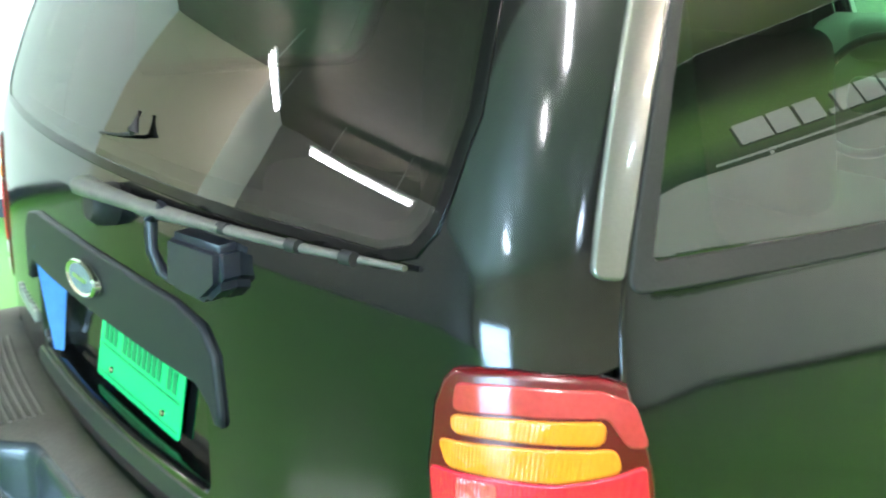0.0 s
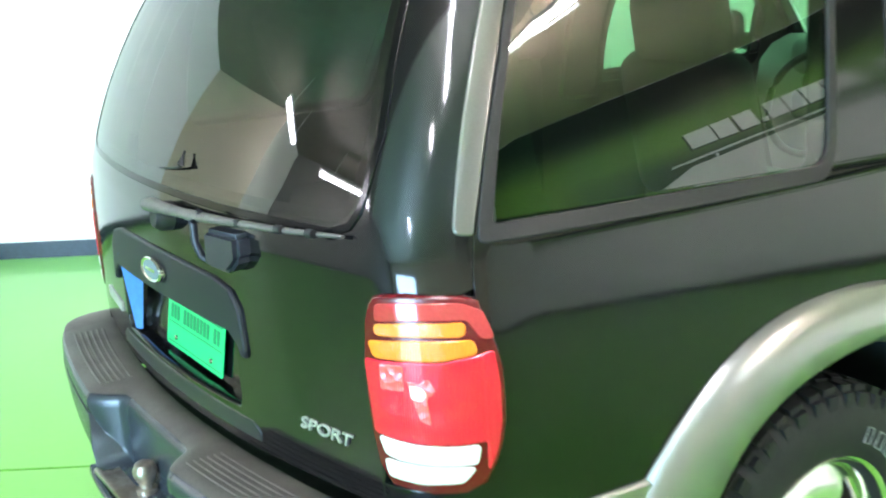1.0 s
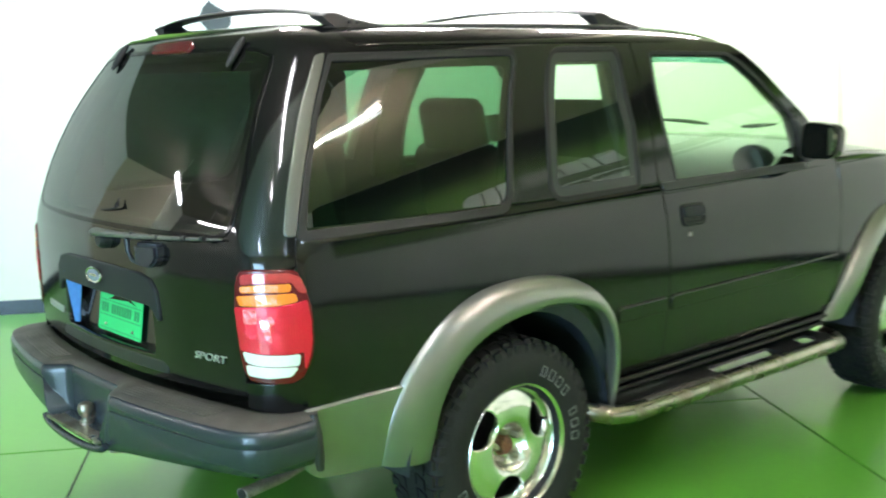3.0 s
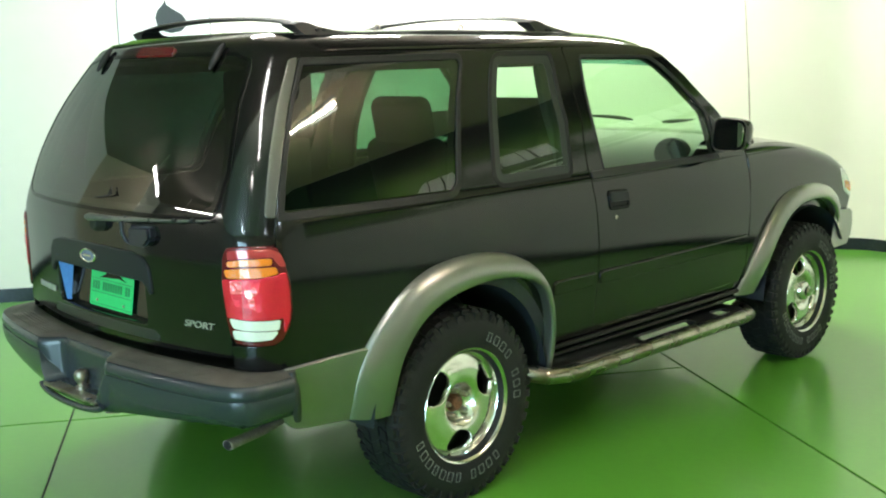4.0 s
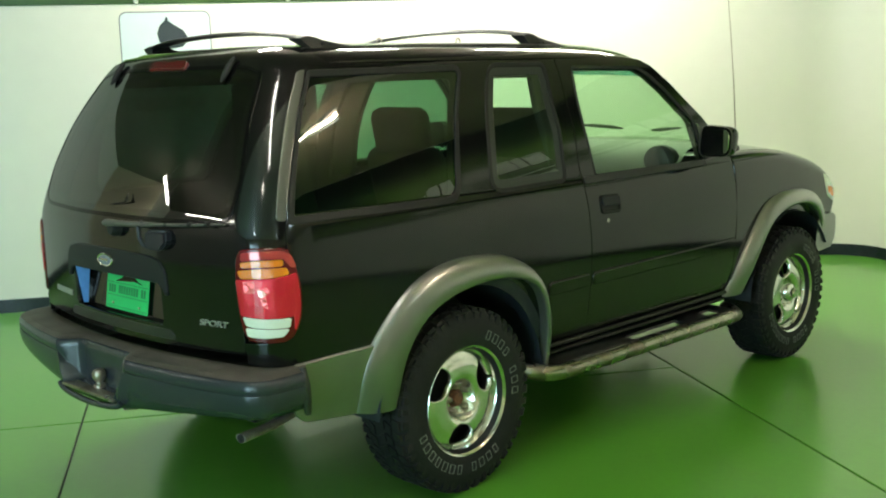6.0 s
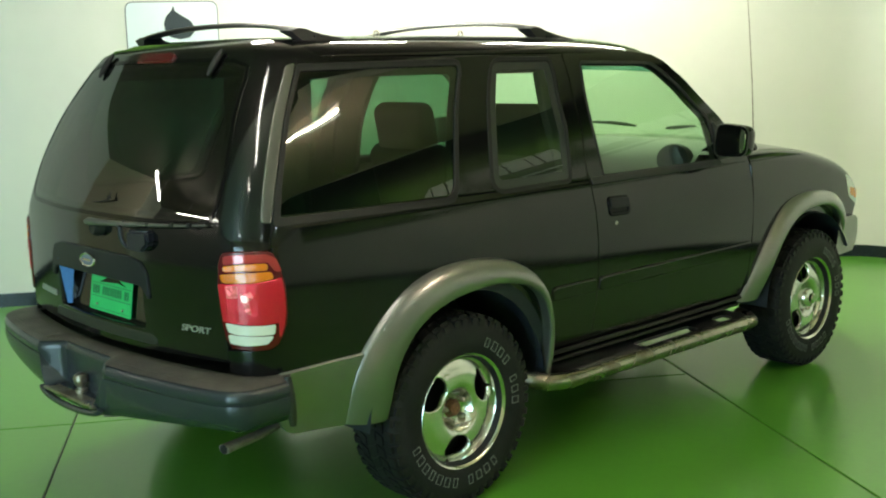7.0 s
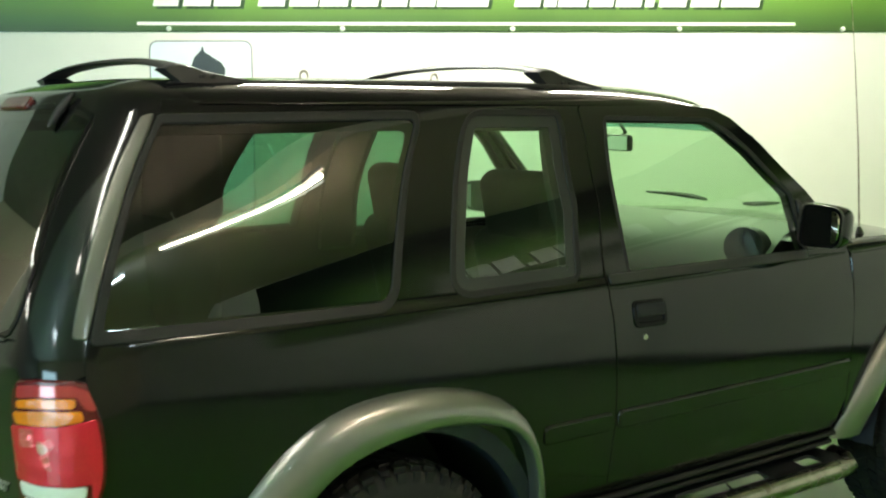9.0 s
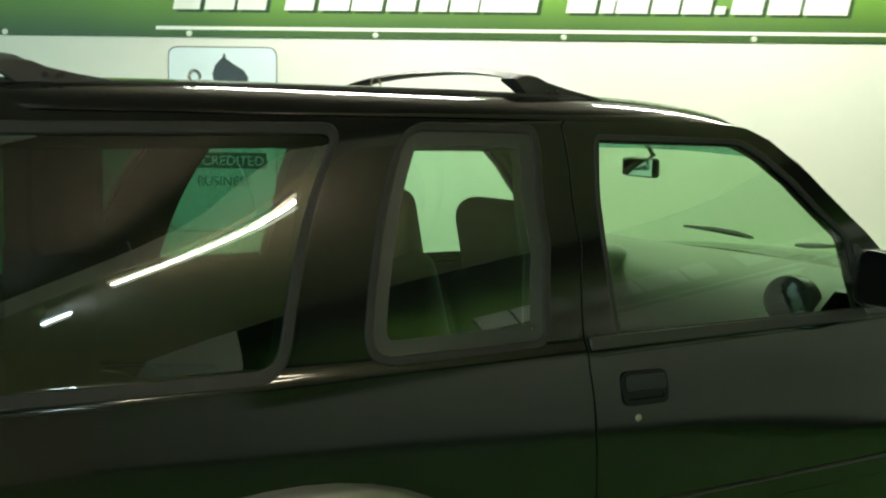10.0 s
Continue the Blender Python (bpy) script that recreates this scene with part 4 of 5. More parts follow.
recess = both([sy(0.10, 0.925), sy(0.300, 0.918), sy(0.318, 0.89), sy(0.318, 0.775), sy(0.308, 0.757), sy(0.10, 0.752)])
gatep = part("tailgate", skin("tailgate", gate, [grow(glass, -0.012), recess], WRAP[1], M_PAINT, 0.0, 0.02, 0.017), car)
part("rear_window", skin("rear_window", glass, [], WRAP[1], M_TINT_REAR, 0.0015, 0.003, 0.022, 0.0005), gatep, "large dark privacy glass")
part("rear_window_seal", skin("rear_window_seal", grow(glass, 0.007), [grow(glass, -0.004)], WRAP[1], M_PITCH, 0.0030, 0.006, 0.02, 0.0015), gatep, "black rubber seal")
part("rear_window_border", skin("rear_window_border", grow(glass, -0.002), [grow(glass, -0.030)], WRAP[1], M_TRIM, -0.002, 0.002, 0.04, 0.0005), gatep, "black printed glass border")
# number plate niche
bm = bmesh.new()
lp = dense(recess, 0.03)
front, back_ = [], []
for s, z in lp:
    p = WRAP[1](s, z, -0.004)
    front.append(bm.verts.new(p))
    back_.append(bm.verts.new((-0.918 + 0.16 * max(0, z - 0.76), p.y * 0.97, z)))
for i in range(len(lp)):
    j = (i + 1) % len(lp)
    bm.faces.new((front[i], front[j], back_[j], back_[i]))
bm.faces.new(back_)
part("plate_niche", from_bm("plate_niche", bm, M_PAINT), gatep, "dark niche for the plate")
# thin blue sheet imitates daylight reflected in the niche's side
sheen_shape = flat_shape("blue_sheen", [(-0.004, 0.006), (0.070, 0.006), (0.046, -0.166), (0.026, -0.166)], 0, 0.001, M_BLUE)
bp = part("blue_sheen", sheen_shape, gatep, "tapered pale blue sheen painted beside the plate niche")
bp.matrix_basis = Matrix.Translation((-0.968, 0.285, 0.934)) @ pose(0, 0, 0, 0, 0, -62)
garnish = both([sy(0.10, 1.003), sy(0.26, 0.998), sy(0.318, 0.985), sy(0.345, 0.955), sy(0.353, 0.90), sy(0.355, 0.872), sy(0.349, 0.872), sy(0.338, 0.892), sy(0.31, 0.913), sy(0.10, 0.918)])
part("emblem_bar", skin("emblem_bar", garnish, [], WRAP[1], M_BAR, 0.009, 0.013, 0.025, 0.005), gatep, "dark grey bar over the plate niche")
part("lower_trim", skin("lower_trim", both([sy(0.10, 0.745), sy(0.35, 0.742), sy(0.372, 0.728), sy(0.372, 0.712), sy(0.10, 0.712)]), [], WRAP[1], M_TRIM, 0.003, 0.008, 0.03, 0.003), gatep, "black trim under the niche")
plate = part("number_plate", flat_shape("number_plate", rounded([(-0.1525, 0), (0.1525, 0), (0.1525, 0.152), (-0.1525, 0.152)], 0.008), 0, 0.002, M_PLATE), gatep, "bright green dealer plate with dark ink")
plate.matrix_basis = Matrix.Translation((-0.928, -0.010, 0.763)) @ pose(0, 0, 0, 0, 8.5, 0) @ pose(0, 0, 0, 0, 0, -90)
part("plate_border", flat_shape("plate_border", [(-0.143, 0.008), (0.143, 0.008), (0.143, 0.0105), (-0.143, 0.0105)], -0.0012, 0.001, M_PLATE_INK), plate)
part("plate_line", flat_shape("plate_line", [(-0.143, 0.098), (0.143, 0.098), (0.143, 0.1005), (-0.143, 0.1005)], -0.0012, 0.001, M_PLATE_INK), plate)
part("plate_line", flat_shape("plate_line", [(-0.143, 0.050), (0.143, 0.050), (0.143, 0.0525), (-0.143, 0.0525)], -0.0012, 0.001, M_PLATE_INK), plate)
part("plate_emblem", flat_shape("plate_emblem", [(-0.090, 0.104), (-0.05, 0.118), (-0.02, 0.134), (0.01, 0.138), (0.04, 0.132), (0.075, 0.116), (0.11, 0.106), (0.05, 0.114), (0.0, 0.110), (-0.04, 0.108)], -0.0012, 0.001, M_PITCH), plate, "dark arched car outline")
for k in range(15):
    if k in (3, 12):
        continue
    x0 = -0.134 + 0.018 * k
    part("plate_letter_bar", flat_shape("plate_letter_bar", [(x0, 0.060), (x0 + 0.012, 0.060), (x0 + 0.012, 0.091), (x0, 0.091)], -0.0012, 0.001, M_PLATE_INK), plate)
for bx in (-0.095, 0.095):
    b = part("plate_bolt", spin("plate_bolt", [(0.0, -0.004), (0.005, -0.003), (0.006, 0.0)], M_CHROME, seg=10), plate)
    b.location = (bx, -0.001, 0.022)
# badge, emblem
emb = part("emblem", spin("emblem", [(0.0, -0.004), (0.043, -0.004), (0.052, -0.007), (0.057, -0.004), (0.058, 0.004)], M_CHROME, seg=32), gatep, "chrome rimmed pale blue oval")
emb.matrix_basis = Matrix.Translation((-0.989, 0.0, 0.966)) @ pose(0, 0, 0, 0, 3, 0) @ pose(0, 0, 0, 0, 0, -90) @ Matrix.Diagonal((1, 1, 0.44, 1))
part("emblem_field", spin("emblem_field", [(0.0, -0.0055), (0.043, -0.0052), (0.044, -0.003)], material("pale_blue_enamel", (0.13, 0.16, 0.23), 0.2, coat=0.6), seg=32), emb, "pale blue enamel field")
part("emblem_stroke", flat_shape("emblem_stroke", rounded([(-0.026, -0.006), (0.026, -0.006), (0.026, 0.008), (-0.026, 0.008)], 0.005), -0.0068, 0.001, M_CHROME), emb, "silver stroke")
A = math.degrees(math.atan(0.33 * 0.576))
words("badge", "SPORT", 0.030, M_BADGE, Matrix.Translation((XR(0.576, 0.79) - 0.0015, -0.576, 0.783)) @ pose(0, 0, 0, 0, 0, -90 + A) @ pose(0, 0, 0, 88, 0, 0), gatep, 0.003, 0.15, 1.5, "raised silver badge lettering", 0.0)
for k in range(8):
    y = 0.54 - 0.023 * k
    b = part("badge_bar", flat_shape("badge_bar", [(0, 0), (0.017, 0), (0.021, 0.021), (0.004, 0.021)], -0.003, 0.004, M_BADGE), gatep, "raised silver badge bar")
    b.matrix_basis = Matrix.Translation((XR(y, 0.79) - 0.001, y, 0.783)) @ pose(0, 0, 0, 0, 0, -90 - math.degrees(math.atan(0.4 * y)))
# third brake light, hinges
part("brake_light", skin("brake_light", rounded([sy(-0.125, 1.648), sy(0.125, 1.648), sy(0.110, 1.672), sy(-0.110, 1.672)], 0.01), [], WRAP[1], M_REDDARK, 0.012, 0.016, 0.02, 0.004), gatep, "red high brake light")
for hy in (-0.385, 0.385):
    pts = [WRAP[1](*sy(-hy, z), 0.012) for z in (1.592, 1.61, 1.64, 1.662, 1.676)]
    part("glass_hinge", tube_mesh("glass_hinge", pts, [0.004, 0.010, 0.012, 0.010, 0.006], M_SEAL, 10, 1.0), gatep, "black glass hinge")
# wiper parked along the foot of the window
piv = WRAP[1](*sy(0.070, 1.084), 0.0)
wiper = part("rear_wiper", tube_mesh("rear_wiper", [piv + Vector((0.01, 0, 0)), piv + Vector((-0.022, 0, 0.002)), piv + Vector((-0.034, 0, 0.003))], [0.030, 0.028, 0.020], M_SEAL, 18), gatep, "dusty grey wiper with a parked arm")
arm = [WRAP[1](*sy(y, z), o) for y, z, o in ((0.030, 1.100, 0.032), (0.048, 1.101, 0.034), (0.12, 1.103, 0.032), (0.205, 1.106, 0.029), (0.22, 1.106, 0.029), (0.35, 1.113, 0.023), (0.50, 1.121, 0.017), (0.645, 1.131, 0.012))]
part("wiper_arm", tube_mesh("wiper_arm", arm, [0.014, 0.019, 0.015, 0.012, 0.014, 0.009, 0.007, 0.004], M_ARM, 10, 0.75), wiper, "dusty grey arm")
for y in (0.38, 0.50, 0.58):
    part("blade_clip", tube_mesh("blade_clip", [WRAP[1](*sy(y - 0.008, 1.114 + 0.06 * (y - 0.38)), 0.022), WRAP[1](*sy(y + 0.008, 1.115 + 0.06 * (y - 0.38)), 0.022)], 0.008, M_SEAL, 8), wiper)
part("parking_rest", tube_mesh("parking_rest", [WRAP[1](*sy(y, z), o) for y, z, o in ((0.0, 1.166, 0.007), (0.06, 1.172, 0.008), (0.105, 1.179, 0.011), (0.118, 1.184, 0.016), (0.112, 1.208, 0.012))], [0.0015, 0.002, 0.003, 0.008, 0.003], M_SEAL, 8), wiper, "small black rest on the glass")
hook = [WRAP[1](*sy(y, z), o) for y, z, o in ((0.262, 1.118, 0.032), (0.250, 1.098, 0.036), (0.254, 1.068, 0.034), (0.266, 1.044, 0.026), (0.278, 1.032, 0.014))]
part("arm_joint", tube_mesh("arm_joint", hook, [0.008, 0.009, 0.008, 0.008, 0.006], M_LATCH, 8), wiper)
hand = [WRAP[1](*sy(y, z), 0.0) for y, z in ((0.272, 1.098), (0.385, 1.102), (0.394, 1.058), (0.362, 1.030), (0.280, 1.032))]
bm = bmesh.new()
lowv = [bm.verts.new(p) for p in hand]
topv = [bm.verts.new(p + Vector((-0.030, 0, -0.003))) for p in hand]
bm.faces.new(topv)
for i in range(5):
    j = (i + 1) % 5
    bm.faces.new((lowv[i], lowv[j], topv[j], topv[i]))
bmesh.ops.bevel(bm, geom=[e for e in bm.edges], offset=0.009, segments=4, affect="EDGES")
part("glass_latch", from_bm("glass_latch", bm, M_LATCH, True, 60), gatep, "black latch handle under the window")

# tail lamps
lamp_loop = [sa(27, 1.052), sa(62, 1.054), sa(82, 1.049), sy(0.712, 1.038), sy(0.705, 1.014), sy(0.701, 0.950), sy(0.704, 0.890), sy(0.709, 0.836), sy(0.719, 0.785), sa(78, 0.755), sa(50, 0.748)] + [sa(a + 1.0, z) for a, z in LAMP_OUT[::-1]]
for side in SIDES:
    P = WRAP[side]
    out = 0.014 if side > 0 else 0.004
    lamp = part("tail_lamp", skin("tail_lamp", lamp_loop, [], P, M_REDDARK, out, 0.03, 0.02, 0.006), car, "red tail lamp with amber and white lenses")
    for nm, lp, mat in (("red_lens", [sy(0.703, 0.954), sa(60, 0.958), sa(43, 0.958), sa(20, 0.967), sa(9, 0.973), sa(6, 0.918), sa(6, 0.863), sa(9, 0.822), sa(15, 0.785), sa(15, 0.834), sa(35, 0.830), sa(60, 0.831), sy(0.716, 0.838)], M_RED),
                        ("top_lens", [sa(83, 1.018), sa(60, 1.024), sa(24, 1.024), sa(16, 0.995), sa(8, 0.993), sa(14, 1.033), sa(27, 1.046), sa(62, 1.047), sa(81, 1.042)], M_SMOKE),
                        ("amber_lens", [sa(84, 0.997), sa(60, 1.000), sa(27, 1.000), sa(26, 1.018), sa(60, 1.017), sa(84, 1.011)], M_AMBER),
                        ("amber_lens", [sy(0.712, 0.984), sa(60, 0.991), sa(22, 0.992), sa(20, 0.973), sa(43, 0.964), sa(87, 0.962)], M_AMBER),
                        ("white_lens", [sa(87, 0.832), sa(60, 0.825), sa(35, 0.824), sa(21, 0.826), sa(23, 0.797), sa(48, 0.796), sa(70, 0.799), sa(82, 0.805)], M_WHITE_LENS),
                        ("white_lens", [sa(83, 0.795), sa(50, 0.790), sa(24, 0.790), sa(32, 0.767), sa(57, 0.763), sa(80, 0.769)], M_WHITE_LENS)):
        part(nm, skin(nm, rounded(lp, 0.006, 3), [], P, mat, out + 0.0025, 0.004, 0.015, 0.002), lamp)
    # painted hot spot: ribbed pale patches on the lens imitate its glare
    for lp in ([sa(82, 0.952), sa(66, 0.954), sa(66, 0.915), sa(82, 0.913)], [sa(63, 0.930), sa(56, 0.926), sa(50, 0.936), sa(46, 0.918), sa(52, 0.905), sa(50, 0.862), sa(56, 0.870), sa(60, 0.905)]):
        part("hot_spot_patch", skin("hot_spot_patch", rounded(lp, 0.003, 2), [], P, M_HOT, out + 0.0034, 0.002, 0.012, 0.0010), lamp, "pale ribbed patch on the red lens, painted as a hot spot")
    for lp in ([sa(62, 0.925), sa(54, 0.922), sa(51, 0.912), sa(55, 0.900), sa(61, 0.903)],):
        part("hot_spot_core", skin("hot_spot_core", rounded(lp, 0.004, 2), [], P, M_HOT_CORE, out + 0.0037, 0.0012, 0.012, 0.0003), lamp, "almost white patch on the red lens, painted as glare")
    part("lamp_gasket", skin("lamp_gasket", grow(lamp_loop, 0.007), [grow(lamp_loop, 0.001)], P, M_SEAL, -0.002, 0.01, 0.02, 0.001), lamp, "black gasket")

# rear bumper
def bump_x(y):
    return -1.098 + 0.085 * (abs(y) / 0.75) ** 2


plan = [(-0.78, -0.888), (-0.86, -0.889), (-0.92, -0.884), (-0.952, -0.868), (-0.980, -0.838), (-0.999, -0.795)] + [(bump_x(y), -y) for y in (0.72, 0.65, 0.55, 0.45, 0.36, 0.30, 0.25)]
plan = plan + [(-1.098, -0.215), (-1.098, -0.185), (-1.099, -0.1), (-1.10, 0.0)]
plan = plan + [(x, -y * (1 - 0.035 * min(1.0, abs(y) / 0.8))) for x, y in plan[:-1][::-1]]
# resample by fine steps
fine_plan = []
for a, b in zip(plan, plan[1:]):
    for j in range(3):
        fine_plan.append((a[0] + (b[0] - a[0]) * j / 3, a[1] + (b[1] - a[1]) * j / 3))
fine_plan.append(plan[-1])


def bump_row(x, y):
    notch = min(1.0, max(0.0, (0.245 - abs(y)) / 0.065))
    d = Vector((x + 0.35, y * 0.75, 0)).normalized() if abs(y) < 0.86 or x < -0.95 else Vector((0, math.copysign(1, y), 0))
    d = Vector((-1, 0, 0)) if abs(y) < 0.5 else d
    n = 0.074 * notch
    top = 0.652
    lip = 0.498 * notch + 0.60 * (1 - notch)
    def at(inset, z):
        q = Vector((x, y, 0)) - d * inset
        return (q.x, q.y, z)
    low = 0.444 + 0.062 * max(0.0, min(1.0, (abs(y) - 0.18) / 0.6)) ** 0.7
    return [at(0.13, top - 0.004), at(0.022 + n, top - 0.004), at(0.008 + n, top - 0.008), at(0.001 + n, top - 0.020), at(0.0 + n, top - 0.035), at(0.0 + n, lip + 0.012), at(0.004 + n * 0.9, lip), at(0.0 + 0.006 * notch, lip - 0.004 * notch), at(-0.002, lip - 0.014), at(0.004, low + 0.045), at(0.022, low + 0.012), at(0.05, low), at(0.14, low)]


bumper = part("rear_bumper", loft("rear_bumper", [bump_row(*p) for p in fine_plan], M_GREY, angle=50), car, "grey plastic step bumper")
rows = []
for x, y in fine_plan:
    r = bump_row(x, y)
    a, b = Vector(r[1]), Vector(r[2])
    inn = Vector((XR(abs(y), 0.66) + 0.015, y * 0.97 if abs(y) > 0.8 else y, 0.654)) if abs(y) < 0.80 else Vector((max(x + 0.13, -0.86), y * 0.90, 0.654))
    out = Vector((a.x, a.y, 0.6535))
    rows.append([tuple(inn), tuple(inn.lerp(out, 0.33) + Vector((0, 0, 0.004))), tuple(inn.lerp(out, 0.75) + Vector((0, 0, 0.003))), tuple(out), (b.x, b.y, 0.648)])
part("step_pad", loft("step_pad", rows, M_PAD, angle=60), bumper, "dusty brown-grey tread on the bumper")
for k in range(6):
    f = 0.30 + 0.11 * k
    for y0, y1 in ((0.26, 0.66), (-0.66, -0.26)):
        pts = []
        for j in range(9):
            y = y0 + (y1 - y0) * j / 8
            a, b = XR(abs(y), 0.66) + 0.01, bump_x(abs(y)) + 0.02
            pts.append((a + (b - a) * f, y, 0.6575))
        part("tread_ridge", tube_mesh("tread_ridge", pts, 0.0035, M_PAD, 6, 0.7), bumper)
# hitch
hitch = part("hitch_ball", spin("hitch_ball", [(0.0, 0.062), (0.010, 0.0615), (0.020, 0.056), (0.0253, 0.043), (0.0245, 0.030), (0.0185, 0.018), (0.0135, 0.012), (0.0135, 0.004), (0.022, 0.002), (0.022, -0.012), (0.0, -0.012)], M_STEEL, seg=28), bumper, "worn steel tow ball")
hitch.matrix_basis = Matrix.Translation((-1.052, 0.0, 0.505)) @ pose(0, 0, 0, 90, 0, 0)
part("hitch_nut", spin("hitch_nut", [(0.0, -0.028), (0.019, -0.028), (0.021, -0.024), (0.021, -0.013), (0.0, -0.013)], M_RUST, seg=6, smooth_angle=10), hitch)
lip = []
for k in range(17):
    a = math.pi * k / 16
    lip.append((-1.094 - 0.010 * math.sin(a), -0.225 * math.cos(a) * 1.0, 0.486 - 0.03 * math.sin(a)))
part("hitch_plate", from_bm("hitch_plate", box_bm((-1.108, -0.19, 0.484), (-0.98, 0.19, 0.496), 0.004), M_STEEL, True), bumper, "scuffed steel ledge under the ball")
part("lower_lip", tube_mesh("lower_lip", lip, 0.012, M_GREY, 8), bumper)
for k in (-1, 1):
    part("chain_loop", tube_mesh("chain_loop", [(-0.99, 0.13 * k, 0.46), (-1.04, 0.15 * k, 0.455), (-1.06, 0.19 * k, 0.455), (-1.03, 0.22 * k, 0.455), (-0.98, 0.22 * k, 0.46)], 0.008, M_STEEL, 8), bumper)
for side in SIDES:
    part("bumper_gasket", tube_mesh("bumper_gasket", [flip(p, side) for p in ((-0.775, -0.868, 0.66), (-0.772, -0.875, 0.60), (-0.767, -0.872, 0.54), (-0.755, -0.86, 0.495))], [0.012, 0.017, 0.017, 0.012], M_TRIM, 8), bumper, "black gap seal")

# tail pipe
pipe = part("tail_pipe", tube_mesh("tail_pipe", [(-0.45, -0.50, 0.425), (-0.60, -0.565, 0.398), (-0.72, -0.598, 0.388), (-0.868, -0.624, 0.385)], [0.021, 0.021, 0.022, 0.024], M_PIPE, 16, 0.72, True), car, "dull dusty tail pipe")
# the pipe end is closed; a dark plug imitates the shaded bore
part("dark_pipe_plug", tube_mesh("dark_pipe_plug", [(-0.872, -0.625, 0.385), (-0.72, -0.598, 0.388), (-0.62, -0.572, 0.396)], 0.016, M_DARK, 12), pipe)

# running boards
for side in SIDES:
    pts = [(0.36, -0.80, 0.405), (0.385, -0.865, 0.395), (0.43, -0.905, 0.382), (0.52, -0.918, 0.372), (0.9, -0.920, 0.368), (1.4, -0.920, 0.366), (1.85, -0.918, 0.362), (1.93, -0.908, 0.362), (1.975, -0.86, 0.365), (1.99, -0.80, 0.37)]
    board = part("running_board", tube_mesh("running_board", [flip(p, side) for p in pts], 0.034, M_TUBE, 16), car, "scuffed chrome side step tube with black treads")
    flat_plate = chart(lambda x, y: (x, y, 0.388), side < 0)
    slots = [rounded([(x0, -0.872), (x1, -0.872), (x1 + 0.02, -0.795), (x0 + 0.03, -0.795)], 0.022, 5) for x0, x1 in ((1.10, 1.54), (1.72, 1.84))]
    part("step_plate", skin("step_plate", rounded([(0.54, -0.915), (1.95, -0.915), (1.95, -0.70), (0.54, -0.70)], 0.02), slots, flat_plate, M_TRIM, 0.0, 0.012, 0.05, 0.002), board, "black slotted step plate")
    part("step_back", from_bm("step_back", box_bm((0.55, min(-0.700 * side, -0.712 * side), 0.345), (1.95, max(-0.700 * side, -0.712 * side), 0.376), 0.004), M_TRIM, True), board)
    for x in (0.62, 1.02, 1.60):
        part("bracket", tube_mesh("bracket", [flip((x, -0.915, 0.345), side), flip((x + 0.02, -0.84, 0.335), side), flip((x + 0.03, -0.66, 0.40), side)], 0.013, M_DARK, 8), board)
    part("tread_strip", from_bm("tread_strip", box_bm((0.60, min(-0.905 * side, -0.935 * side), 0.400), (1.0, max(-0.905 * side, -0.935 * side), 0.4055), 0.002), M_PAD, True), board)

# wheels: axis along y, outer face towards -y
TR = 0.362
tyre_prof = [(0.195, -0.075), (0.200, -0.098), (0.212, -0.108), (0.235, -0.114), (0.265, -0.118), (0.295, -0.117), (0.318, -0.112), (0.338, -0.104), (0.348, -0.094), (0.354, -0.080), (0.3565, -0.04), (0.3565, 0.04), (0.354, 0.080), (0.348, 0.094), (0.318, 0.112), (0.265, 0.118), (0.212, 0.108), (0.195, 0.075)]
tyre_me = spin("tyre", tyre_prof, M_RUBBER, seg=72, smooth_angle=50)


def tread_mesh():
    verts, faces = [], []
    def block(t0, t1, y0, y1, r0, r1, skew):
        k = len(verts)
        for r in (r0, r1):
            for t, y in ((t0, y0), (t1, y0), (t1 + skew, y1), (t0 + skew, y1)):
                q = 0.0012 if r == r1 else 0
                verts.append((r * math.cos(t), y, r * math.sin(t)))
        faces.extend([(k, k + 1, k + 2, k + 3), (k + 4, k + 7, k + 6, k + 5), (k, k + 4, k + 5, k + 1), (k + 1, k + 5, k + 6, k + 2), (k + 2, k + 6, k + 7, k + 3), (k + 3, k + 7, k + 4, k)])
    n = 46
    for i in range(n):
        t, d = 2 * math.pi * i / n, 2 * math.pi / n
        wide = 0.72 if i % 2 else 0.58
        for sgn in (-1, 1):
            # shoulder lugs step down the side
            block(t, t + d * wide, sgn * 0.101, sgn * 0.066, 0.335, TR - 0.003, sgn * d * 0.12)
            block(t + d * 0.05, t + d * (wide - 0.08), sgn * 0.1125, sgn * 0.099, 0.310, 0.345, 0)
            block(t + d * 0.45, t + d * 1.12, sgn * 0.061, sgn * 0.030, 0.345, TR, sgn * d * 0.35)
        block(t + d * 0.1, t + d * 0.82, -0.024, 0.024, 0.345, TR + 0.0005, d * 0.5)
    bm = bmesh.new()
    me = mesh("tread", verts, faces, M_RUBBER, False)
    bm.from_mesh(me)
    bmesh.ops.recalc_face_normals(bm, faces=bm.faces)
    bm.to_mesh(me)
    bm.free()
    return me


tread_me = tread_mesh()
rim_prof = [(0.196, 0.06), (0.182, 0.03), (0.184, -0.06), (0.196, -0.080), (0.203, -0.098), (0.209, -0.108), (0.2155, -0.112), (0.2185, -0.108), (0.217, -0.098), (0.208, -0.090)]
rim_me = spin("rim_lip", rim_prof, M_CHROME, seg=72, smooth_angle=60)
disc_y = curve([(0.0, -0.040), (0.058, -0.040), (0.068, -0.058), (0.082, -0.080), (0.105, -0.088), (0.14, -0.086), (0.165, -0.077), (0.186, -0.070)])


